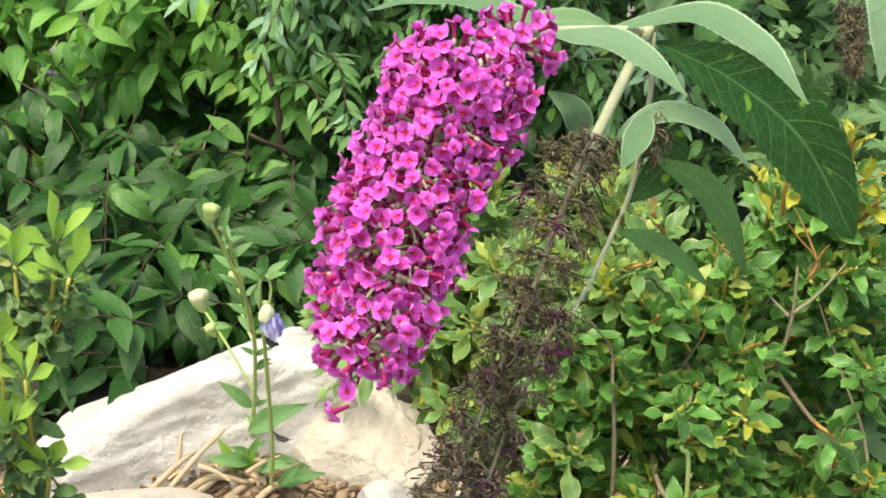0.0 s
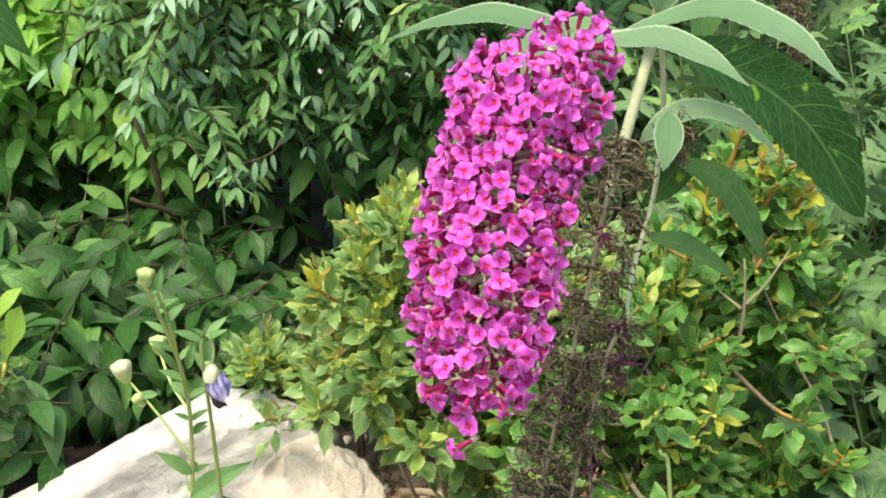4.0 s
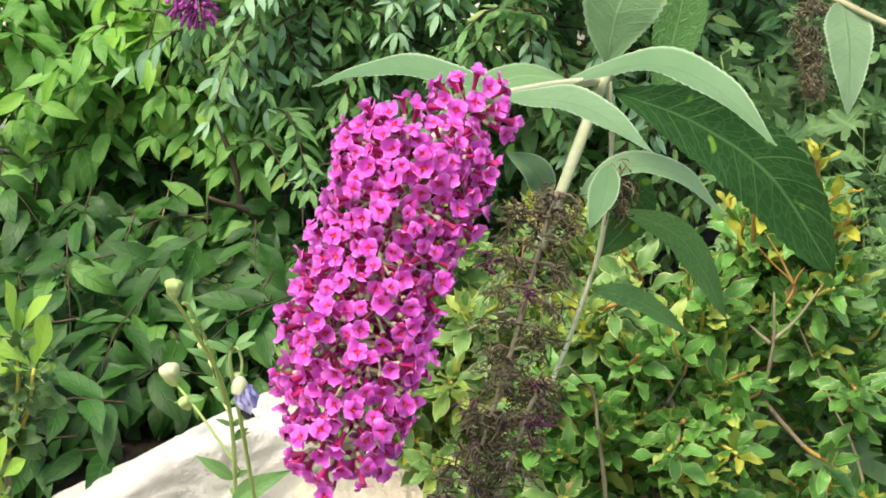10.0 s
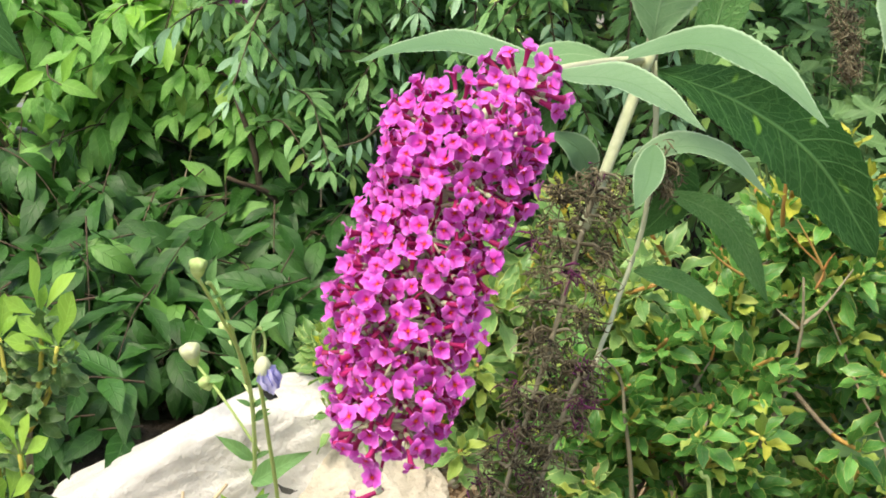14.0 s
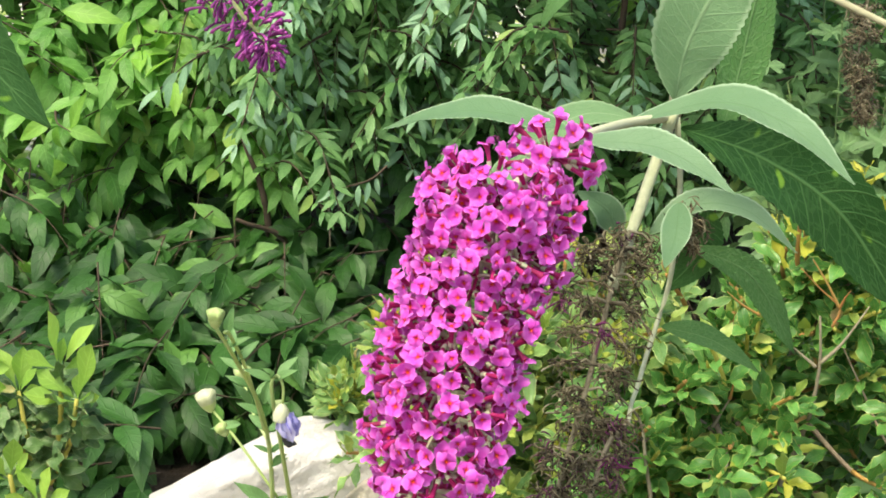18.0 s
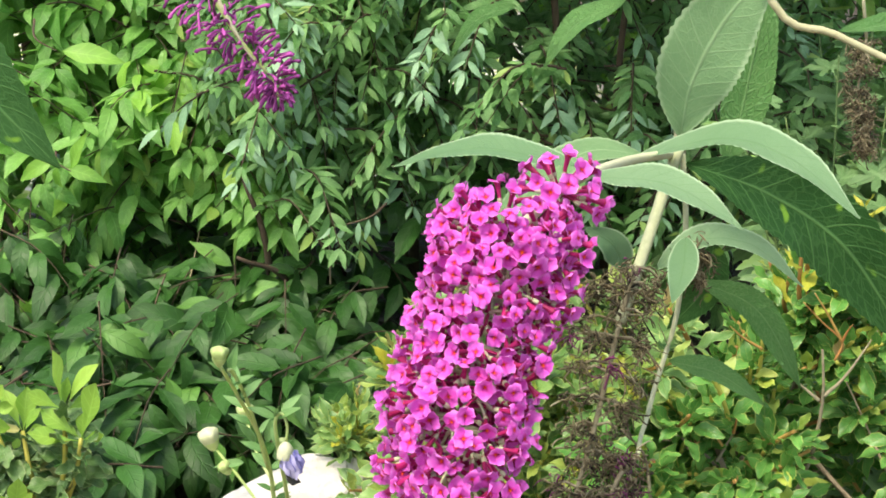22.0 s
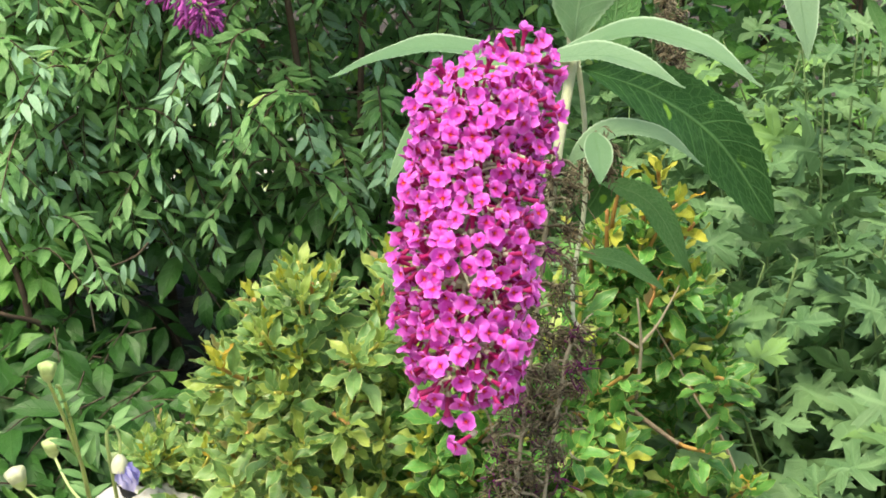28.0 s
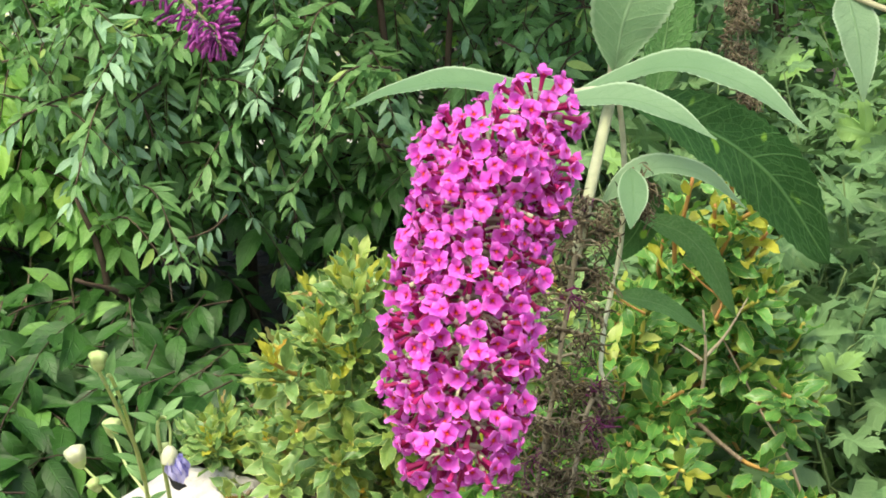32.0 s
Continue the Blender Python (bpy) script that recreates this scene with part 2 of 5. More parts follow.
M_OLIVE = leaf_mat("yellowish_leaf", (0.088, 0.215, 0.060), (0.209, 0.375, 0.122), (0.36, 0.46, 0.10), 0.10, 0.30, 7,
                   vein_col=(0.34, 0.44, 0.16), rim=(0.56, 0.64, 0.24), trans=0.2)
M_LIME = leaf_mat("lime_spoon_leaf", (0.18, 0.38, 0.055), (0.33, 0.55, 0.10), rough=0.35, veins=6, trans=0.32)
M_SLATE = leaf_mat("dark_spoon_leaf", (0.042, 0.115, 0.030), (0.107, 0.215, 0.063), (0.30, 0.30, 0.10), 0.08, 0.4, 6, trans=0.12, rim=(0.26, 0.34, 0.16))
M_LOBED = leaf_mat("greygreen_lobed_leaf", (0.056, 0.138, 0.049), (0.128, 0.248, 0.100), (0.19, 0.36, 0.10), 0.12, 0.5, 5, trans=0.15, gloss=0.35, relief=0.6, mesh_veins=0.18)
M_LSTEM = plain_mat("dull_green_stem", (0.07, 0.14, 0.045), (0.14, 0.22, 0.08), 0.7, 120)
M_HERB = leaf_mat("herb_leaf", (0.10, 0.25, 0.08), (0.18, 0.36, 0.13), rough=0.5, veins=8, trans=0.25)
M_YSTEM = plain_mat("yellow_shoot_stem", (0.36, 0.33, 0.06), (0.50, 0.48, 0.11), 0.6, 100)
M_OSTEM = plain_mat("orange_shoot_stem", (0.34, 0.15, 0.05), (0.47, 0.29, 0.09), 0.6, 100)
M_BARK = plain_mat("grey_brown_bark", (0.14, 0.11, 0.075), (0.33, 0.27, 0.19), 0.9, 70, 0.9, 0.003)
M_DARKBARK = plain_mat("dark_twig_bark", (0.035, 0.027, 0.019), (0.095, 0.068, 0.046), 0.9, 70, 0.9, 0.003)
M_OLDSTEM = plain_mat("olive_grey_stem", (0.15, 0.14, 0.09), (0.31, 0.28, 0.19), 0.9, 70, 0.9, 0.002)
M_DRY = plain_mat("dry_straw_stalk", (0.36, 0.28, 0.18), (0.55, 0.46, 0.33), 0.9, 90)
M_CHIP = plain_mat("wood_chips", (0.15, 0.092, 0.055), (0.47, 0.355, 0.24), 0.9, 60, 0.8, 0.003, per=1.0)
M_CLOD = plain_mat("clay_clod", (0.24, 0.15, 0.09), (0.52, 0.38, 0.25), 0.95, 90, 0.8, 0.002, per=0.9)
M_GSTEM = plain_mat("fresh_green_stem", (0.48, 0.64, 0.24), (0.62, 0.75, 0.36), 0.6, 120, trans=0.35)
M_BUD = plain_mat("pale_green_bud", (0.36, 0.52, 0.18), (0.52, 0.64, 0.30), 0.6, 150, trans=0.2)
M_BUDWHITE = plain_mat("white_bud", (0.50, 0.58, 0.34), (0.74, 0.77, 0.58), 0.6, 150, trans=0.2)
M_BLACKLEAF = plain_mat("black_wilted_leaf", (0.012, 0.013, 0.012), (0.05, 0.05, 0.042), 0.85, 150)
M_BLUE = plain_mat("wilted_blue_petal", (0.24, 0.24, 0.66), (0.58, 0.57, 0.84), 0.6, 200, trans=0.25)
M_ROCK = rock_mat("white_limestone", (0.52, 0.52, 0.505), (0.74, 0.735, 0.72), (0.40, 0.395, 0.375))
M_ROCK2 = rock_mat("cream_limestone", (0.58, 0.53, 0.45), (0.76, 0.72, 0.64), (0.46, 0.39, 0.30))


def ground_mat():
    m, nt, p, out = mat_base("bark_mulched_soil")
    a, b, c = tex(nt, 9.0, 6.0), tex(nt, 70.0, 6.0), tex(nt, 0.9, 3.0)
    # base soil tone is dark to paint the shade beneath the shrubs
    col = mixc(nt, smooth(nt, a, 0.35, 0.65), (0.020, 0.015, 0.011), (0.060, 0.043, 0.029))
    geo = nt.nodes.new("ShaderNodeTexCoord")
    sep = nt.nodes.new("ShaderNodeSeparateXYZ")
    nt.links.new(geo.outputs["Object"], sep.inputs[0])
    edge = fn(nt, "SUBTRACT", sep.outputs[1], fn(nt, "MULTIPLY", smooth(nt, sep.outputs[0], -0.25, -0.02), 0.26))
    # lighter mulch lies in front; farther back the painted shade tone stays
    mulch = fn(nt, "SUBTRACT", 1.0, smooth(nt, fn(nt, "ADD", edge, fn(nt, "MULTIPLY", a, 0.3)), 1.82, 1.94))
    crumb = smooth(nt, tex(nt, 38.0, 5.0), 0.38, 0.62)
    bare = smooth(nt, fn(nt, "ADD", sep.outputs[1], fn(nt, "MULTIPLY", c, 0.5)), 1.35, 1.60)
    bare = fn(nt, "MULTIPLY", bare, fn(nt, "SUBTRACT", 1.0, smooth(nt, fn(nt, "ADD", sep.outputs[0], fn(nt, "MULTIPLY", c, 0.5)), 0.6, 1.1)))
    bare = fn(nt, "MULTIPLY", bare, smooth(nt, fn(nt, "ADD", sep.outputs[0], fn(nt, "MULTIPLY", c, 0.5)), -0.9, -0.5))
    litter = mixc(nt, crumb, (0.075, 0.050, 0.033), (0.22, 0.155, 0.10))
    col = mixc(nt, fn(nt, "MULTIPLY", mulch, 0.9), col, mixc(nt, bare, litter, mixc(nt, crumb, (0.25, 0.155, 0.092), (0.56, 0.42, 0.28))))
    col = mixc(nt, fn(nt, "MULTIPLY", smooth(nt, b, 0.52, 0.68), 0.30), col, (0.11, 0.082, 0.055))
    path = smooth(nt, fn(nt, "ADD", sep.outputs[1], fn(nt, "MULTIPLY", c, 0.8)), 4.3, 4.5)
    path = fn(nt, "MULTIPLY", path, fn(nt, "SUBTRACT", 1.0, smooth(nt, sep.outputs[0], 0.2, 1.0)))
    col = mixc(nt, path, col, mixc(nt, smooth(nt, tex(nt, 6.0, 6.0), 0.44, 0.56), mixc(nt, b, (0.52, 0.50, 0.45), (0.70, 0.68, 0.63)), (0.30, 0.42, 0.09)))
    nt.links.new(col, p.inputs["Base Color"])
    p.inputs["Roughness"].default_value = 0.95
    bumped(nt, p, fn(nt, "ADD", a, b), 1.0, 0.02)
    return m


M_GROUND = ground_mat()


# ---- mesh helpers ----
class Build:
    """Collects points, faces, texture places and material slots of one mesh."""

    def __init__(self):
        self.v, self.f, self.uv, self.m = [], [], [], []

    def add(self, verts, faces, uvs=None, mat=0):
        n = len(self.v)
        self.v.extend([tuple(p) for p in verts])
        self.uv.extend(uvs if uvs is not None else [(0.5, 0.5)] * len(verts))
        for f in faces:
            self.f.append(tuple(i + n for i in f))
            self.m.append(mat)
        return self

    def tube(self, pts, radii, sides=6, mat=0, cap=True):
        pts = [Vector(p) for p in pts]
        if isinstance(radii, (int, float)):
            radii = [radii] * len(pts)
        n0, n = len(self.v), len(pts)
        ref = Vector((0.31, 0.22, 0.92))
        for i, p in enumerate(pts):
            d = (pts[min(i + 1, n - 1)] - pts[max(i - 1, 0)]).normalized()
            a = d.cross(ref)
            a = a.normalized() if a.length > 1e-4 else Vector((1, 0, 0))
            b = d.cross(a)
            for k in range(sides):
                w = 2 * math.pi * k / sides
                self.v.append(tuple(p + (a * math.cos(w) + b * math.sin(w)) * radii[i]))
                self.uv.append((i / max(1, n - 1), k / sides))
        for i in range(n - 1):
            for k in range(sides):
                j = (k + 1) % sides
                self.f.append((n0 + i * sides + k, n0 + i * sides + j, n0 + (i + 1) * sides + j, n0 + (i + 1) * sides + k))
                self.m.append(mat)
        if cap:
            self.f.append(tuple(n0 + k for k in range(sides))[::-1])
            self.f.append(tuple(n0 + (n - 1) * sides + k for k in range(sides)))
            self.m += [mat, mat]
        return self

    def mesh(self, name, mats, smooth_faces=True):
        me = bpy.data.meshes.new(name)
        me.from_pydata(self.v, [], self.f)
        for x in mats:
            me.materials.append(x)
        me.polygons.foreach_set("material_index", self.m)
        if smooth_faces:
            me.polygons.foreach_set("use_smooth", [True] * len(self.f))
        layer = me.uv_layers.new(name="UVMap")
        idx = np.empty(len(me.loops), dtype=np.int32)
        me.loops.foreach_get("vertex_index", idx)
        layer.data.foreach_set("uv", np.array(self.uv, dtype=np.float32)[idx].ravel())
        me.update()
        return me


def curve3(pts, n=14):
    """A smooth line through the given points."""
    p = [Vector(q) for q in pts]
    p = [p[0] * 2 - p[1]] + p + [p[-1] * 2 - p[-2]]
    out, spans = [], len(p) - 3
    for i in range(n + 1):
        s = min(i / n * spans, spans - 1e-6)
        k, t = int(s), s - int(s)
        a, b, c, d = p[k:k + 4]
        out.append(0.5 * (2 * b + (c - a) * t + (2 * a - 5 * b + 4 * c - d) * t * t + (3 * b - a - 3 * c + d) * t ** 3))
    return out


def thing(name, at, label, category, group="", kind=""):
    ob = new(name)
    ob.location = at
    ob.empty_display_size = 0.05
    return tagged(ob, label, category, group, kind)


def part(name, mesh, parent, label="", m=None, kind=""):
    """A mesh as a part under a thing or a part; m is its pose in the world, and things stand unturned."""
    ob = new(name, mesh)
    ob.parent = parent
    top = parent
    off = Vector((0, 0, 0))
    while top:
        off += top.location
        top = top.parent
    ob.matrix_basis = Matrix.Translation(-off) @ (m if m is not None else Matrix.Identity(4))
    return tagged(ob, label, "", "", kind)


def leaf_tpl(L, W, n=6, peak=0.45, power=0.85, fold=0.25, curl=0.6, wavy=0.0, cols=2, petiole=0.0, twist=0.0, teeth=0.0):
    """A leaf along +x with its face up: points, faces and texture places."""
    k = math.log(0.5) / math.log(peak)
    vs, fs, us = [], [], []
    x, z, ang = petiole, 0.0, 0.15
    for i in range(n + 1):
        u = i / n
        if i:
            ang -= curl / n
            x += L / n * math.cos(ang)
            z += L / n * math.sin(ang)
        w = W / 2 * max(0.03, math.sin(math.pi * min(1, max(0, u)) ** k) ** power)
        for j in range(-cols, cols + 1):
            s = j / cols
            y = s * w * (1 + (teeth if i % 2 else -teeth) * (abs(s) == 1))
            zz = z + abs(y) * fold + wavy * W * 0.22 * math.sin(u * 13 + (2.1 if j > 0 else 0)) * abs(s) ** 2 + twist * u * y
            vs.append((x - abs(s) * w * 0.12 * (1 - u), y, zz))
            us.append((u, 0.5 + s * 0.5))
    c = 2 * cols + 1
    for i in range(n):
        for j in range(c - 1):
            fs.append((i * c + j, i * c + j + 1, (i + 1) * c + j + 1, (i + 1) * c + j))
    return vs, fs, us


def tpl_mesh(name, tpl, mat):
    return Build().add(*tpl).mesh(name, [mat])


def join_tpls(name, tpls, picks, mats):
    """Many leaves as one mesh: picks are (template, pose, slot)."""
    b = Build()
    arr = [np.array(t[0]) for t in tpls]
    for k, M, slot in picks:
        M = np.array(M)
        b.add((arr[k] @ M[:3, :3].T + M[:3, 3]).tolist(), tpls[k][1], tpls[k][2], slot)
    return b.mesh(name, mats)


def frame_at(p, d, up=(0, 0, 1), scale=1.0, roll=0.0):
    """A pose at p whose x runs along d and whose z leans to up."""
    d = Vector(d).normalized()
    y = Vector(up).cross(d)
    y = y.normalized() if y.length > 1e-4 else Vector((0, 1, 0))
    z = d.cross(y)
    m = Matrix((d, y, z)).transposed().to_4x4()
    return Matrix.Translation(p) @ m @ Matrix.Rotation(roll, 4, "X") @ Matrix.Scale(scale, 4)


def place_leaves(root, name, tpls, picks, mats, cap=300, window=None):
    """The leaves that stand foremost become parts of their own, the rest one joined part."""
    rng_first = sorted(picks, key=lambda q: q[1].translation.y if window is None else window(q[1].translation))
    meshes = {}
    for k, M, slot in rng_first[:cap]:
        if (k, slot) not in meshes:
            meshes[k, slot] = tpl_mesh(name, tpls[k], mats[slot])
        part(name, meshes[k, slot], root, m=M)
    if len(rng_first) > cap:
        part("foliage", join_tpls("foliage", tpls, rng_first[cap:], mats), root, kind="stuff")

# ---- ground: one sheet to the horizon ----
def mulch_heap(x, y):
    """Mulch heaped up against the front of the boulders."""
    return 0.050 * math.exp(-((x + 0.20) / 0.085) ** 2 - ((y - 1.70) / 0.055) ** 2)


def build_ground():
    b = Build()
    xs = sorted(set([-900, -200, -40, -10, -5, -3] + [round(-2.2 + 0.05 * i, 3) for i in range(97)] + [round(-0.425 + 0.05 * i, 3) for i in range(12)] + [3.5, 5, 10, 40, 200, 900]))
    ys = sorted(set([-900, -200, -40, -10, -4, -2, -1] + [round(0.0 + 0.05 * i, 3) for i in range(91)] + [1.575, 1.625, 1.675, 1.725, 1.775, 1.825] + [5, 7, 12, 40, 200, 900]))
    for y in ys:
        for x in xs:
            near = max(0.0, 1 - max(0, abs(x) - 2.0) * 0.7) * (1 if -0.2 < y < 4.6 else 0)
            h = 0.045 * noise.noise((x * 2.1, y * 2.1, 3.0)) + 0.02 * noise.noise((x * 9, y * 9, 1.0))
            b.v.append((x, y, near * h + mulch_heap(x, y) + 0.065 + 0.03 * max(0, min(1, (y - 2.1) / 0.8))))
            b.uv.append((0.5, 0.5))
    n = len(xs)
    for j in range(len(ys) - 1):
        for i in range(n - 1):
            b.f.append((j * n + i, j * n + i + 1, (j + 1) * n + i + 1, (j + 1) * n + i))
            b.m.append(0)
    return tagged(new("ground", b.mesh("ground", [M_GROUND])), "brown soil strewn with bark mulch and dry litter, coloured dark for shade behind", "ground", "", "structure")


ground = build_ground()


def ground_z(x, y):
    h = 0.045 * noise.noise((x * 2.1, y * 2.1, 3.0)) + 0.02 * noise.noise((x * 9, y * 9, 1.0))
    return h + mulch_heap(x, y) + 0.065 + 0.03 * max(0, min(1, (y - 2.1) / 0.8))


# ---- boulders ----
def rock(name, at, size, turn, seed, mat, label, cuts=9, sub=6):
    bm = bmesh.new()
    bmesh.ops.create_icosphere(bm, subdivisions=sub, radius=1.0)
    rng = random.Random(seed)
    planes = []
    for _ in range(cuts):
        d = Vector((rng.gauss(0, 1), rng.gauss(0, 1), rng.gauss(0.2, 0.8))).normalized()
        planes.append((d, rng.uniform(0.62, 0.86)))
    for v in bm.verts:
        p = v.co.copy()
        for d, h in planes:
            over = p.dot(d) - h
            if over > 0:
                p -= d * over * 0.86
        s = Vector((seed * 3.7, 0, 0))
        p *= 1 + 0.10 * noise.noise(p * 1.7 + s) + 0.05 * noise.noise(p * 4.1 + s) + 0.030 * noise.noise(p * 9 + s) + 0.014 * noise.noise(p * 24 + s) + 0.006 * noise.noise(p * 55 + s)
        v.co = Vector((p.x * size[0], p.y * size[1], p.z * size[2]))
    me = bpy.data.meshes.new(name)
    bm.to_mesh(me)
    bm.free()
    me.polygons.foreach_set("use_smooth", [True] * len(me.polygons))
    me.materials.append(mat)
    ob = new(name, me)
    ob.matrix_world = pose(*at, *turn)
    return tagged(ob, label, "rock")


rock("boulder", (-0.2714, 1.8113, 0.0838), (0.2670, 0.1104, 0.1273), (6.9, -17.3, 26.0), 3, M_ROCK, "large weathered white limestone boulder half sunk in mulch")
rock("boulder", (-0.0820, 1.8080, 0.0940), (0.1060, 0.0960, 0.0600), (41.7, 10.0, -6.6), 14, M_ROCK2, "cream limestone boulder with a flat broken face")
rock("stone", (-0.035, 1.685, 0.075), (0.05, 0.04, 0.035), (0, 0, 30), 12, M_ROCK, "small pale stone beside the boulders", 7, 4)
rock("stone", (-0.30, 1.62, 0.06), (0.12, 0.05, 0.04), (0, 0, 8), 15, M_ROCK2, "low flat cream stone lying in mulch", 7, 4)
rock("stone", (0.62, 2.2, 0.12), (0.16, 0.10, 0.14), (0, 0, 20), 21, M_ROCK2, "pale stone behind the leafy bushes", 7, 4)


def chips():
    """Wood chips, splinters and pebbles on the soil."""
    rng = random.Random(5)
    b = Build()
    for i in range(1600):
        x, y = rng.uniform(-0.40, 0.7), rng.uniform(1.45, 2.0)
        if i < 650:
            x, y = rng.gauss(-0.10, 0.16), rng.gauss(1.66, 0.07)
        elif i < 950:
            x, y = rng.gauss(0.03, 0.09), rng.gauss(1.84, 0.06)
        L = rng.choice([0.006, 0.009, 0.013, 0.02, 0.034]) * rng.uniform(0.7, 1.5)
        W, T = L * rng.uniform(0.14, 0.42), rng.uniform(0.0015, 0.005)
        m = pose(x, y, ground_z(x, y) + T + rng.uniform(0, 0.012), rng.uniform(-25, 25), rng.uniform(-20, 20), rng.uniform(0, 360))
        c = [Vector((sx * L / 2 * rng.uniform(0.7, 1), sy * W / 2 * rng.uniform(0.5, 1), sz * T / 2)) for sx in (-1, 1) for sy in (-1, 1) for sz in (-1, 1)]
        b.add([m @ q for q in c], [(0, 1, 3, 2), (4, 6, 7, 5), (0, 4, 5, 1), (2, 3, 7, 6), (0, 2, 6, 4), (1, 5, 7, 3)])
    return tagged(new("wood_chips", b.mesh("wood_chips", [M_CHIP], False)), "scattered brown wood chips and splinters on soil", "mulch", "", "stuff")


chips()


def stick(pts, r, mat, label):
    b = Build().tube(curve3(pts, 10), [r * (1 - 0.5 * i / 10) for i in range(11)], 6)
    return tagged(new("dry_stick", b.mesh("dry_stick", [mat])), label, "stick")


for sx, sy, ang, ln in ((-0.20, 1.68, 40, 0.15), (-0.175, 1.665, 48, 0.12), (-0.225, 1.69, 30, 0.11), (0.07, 1.70, -10, 0.15), (0.02, 1.69, -50, 0.08),
                        (-0.14, 1.64, 65, 0.10), (-0.25, 1.66, 15, 0.10), (0.12, 1.78, 25, 0.14), (0.09, 1.86, -35, 0.11), (0.15, 1.88, 12, 0.09), (-0.30, 1.63, 20, 0.08)):
    ca, sa = math.cos(radians(ang)) * ln / 2, math.sin(radians(ang)) * ln / 2
    z0, z1 = ground_z(sx - ca, sy - sa), ground_z(sx + ca, sy + sa)
    stick([(sx - ca, sy - sa, z0 + 0.006), (sx, sy, max(z0, z1) + 0.016), (sx + ca, sy + sa, z1 + 0.008)], 0.006, M_DRY, "dry split stick lying on the mulch")


for a, b, r in (((-0.297, 1.655, 0.085), (-0.240, 1.705, 0.150), 0.0040), ((-0.318, 1.655, 0.082), (-0.272, 1.690, 0.124), 0.0044), ((-0.291, 1.685, 0.105), (-0.291, 1.700, 0.142), 0.0036),
                ((-0.262, 1.655, 0.122), (-0.222, 1.650, 0.108), 0.0036), ((-0.205, 1.655, 0.118), (-0.170, 1.690, 0.128), 0.0036)):
    stick([a, Vector(a).lerp(Vector(b), 0.5) + Vector((0, 0, 0.003)), b], r, M_DRY, "dry split stick leaning on the boulder")


# ---- hedge shrubs behind ----
def arch_shrub(name, label, base_pts, region, twigs, tpls, mats, leaf_gap, leaf_count, seed, droop, bark, spread, window=None, pair=True, leaf_dir=0.55, face=-0.55, new_share=0.2, tall=1.0, fine=0.0024, sprays=()):
    """A shrub of canes with arching twigs that carry leaves in rows; region(rng) gives a twig's tip."""
    rng = random.Random(seed)
    root = thing(name, (*base_pts[0][:2], 0.0), label, "shrub")
    wood, picks = Build(), []
    for bx, by in base_pts:
        for _ in range(3):
            tp = (bx + rng.uniform(-0.5, 0.5) * spread, by + rng.uniform(-0.2, 0.2), rng.uniform(0.9, 1.6) * tall)
            mid = Vector((bx, by, 0)).lerp(Vector(tp), 0.5) + Vector((rng.uniform(-0.06, 0.06), rng.uniform(-0.05, 0.05), 0.08))
            limb = Build().tube(curve3([(bx, by, -0.03), mid, tp], 10), [0.009 * (1 - 0.06 * i) for i in range(11)], 6)
            part("branch", limb.mesh("branch", [bark]), root)
    for _ in range(twigs):
        tip = Vector(region(rng))
        ln = leaf_gap * leaf_count * rng.uniform(0.75, 1.2)
        back = Vector((rng.gauss(0, 0.7), rng.uniform(0.25, 1.0), rng.uniform(-0.35, 0.5))).normalized()
        start = tip + back * ln + Vector((0, 0, droop * ln))
        if start.z < 0.02:
            start.z = 0.02
        mid = start.lerp(tip, 0.5) + Vector((0, 0, ln * 0.12 + droop * ln * 0.25))
        line = curve3([start, mid, tip], 16)
        wood.tube(line[::2], [fine * (1 - 0.085 * i) for i in range(9)], 4, 0, False)
        fresh = rng.random() < (new_share if isinstance(new_share, float) else new_share(tip))
        for i in range(leaf_count):
            s = 0.12 + 0.88 * i / max(1, leaf_count - 1)
            k = min(15, int(s * 16))
            p = line[k].lerp(line[k + 1], min(1, s * 16 - k))
            d = (line[k + 1] - line[k]).normalized()
            side = d.cross(Vector((0, 0, 1)))
            side = side.normalized() if side.length > 1e-3 else Vector((1, 0, 0))
            for sgn in ((1, -1) if pair else ((1,) if i % 2 else (-1,))):
                if rng.random() < 0.08:
                    continue
                q = (d * leaf_dir + side * sgn * rng.uniform(0.5, 1.0) + Vector((rng.gauss(0, 0.2), rng.gauss(-0.12, 0.2), rng.gauss(-0.13, 0.25))))
                up = Vector((rng.gauss(0, 0.5), rng.gauss(face, 0.45), 1.0))
                young = i > leaf_count - 3
                slot = 1 if (fresh and i > leaf_count * 0.5) else 0
                picks.append((rng.randrange(len(tpls)), frame_at(p, q, up, rng.uniform(0.7, 1.2) * (0.72 if young else 1.0), rng.gauss(0, 0.2)), slot))
        picks.append((rng.randrange(len(tpls)), frame_at(tip, (tip - mid) + Vector((0, 0, -0.02)), (0, -0.6, 1), rng.uniform(0.6, 0.9)), 1 if fresh else 0))
    # sprays that stand out: a short twig, and the ways its leaves point
    for stem, leaves, size, slot in sprays:
        line = curve3(stem, 12)
        wood.tube(line, [fine * (1 - 0.05 * i) for i in range(13)], 5, 0, False)
        for i, (dx, dz) in enumerate(leaves):
            at = line[min(12, 2 + int(10 * (i + 1) / len(leaves)))]
            q = Vector((dx, rng.uniform(-0.35, 0.05), dz))
            picks.append((rng.randrange(len(tpls)), frame_at(at, q, (rng.gauss(0, 0.25), -1.0, 0.75), size * rng.uniform(0.88, 1.12), rng.gauss(0, 0.2)), slot))
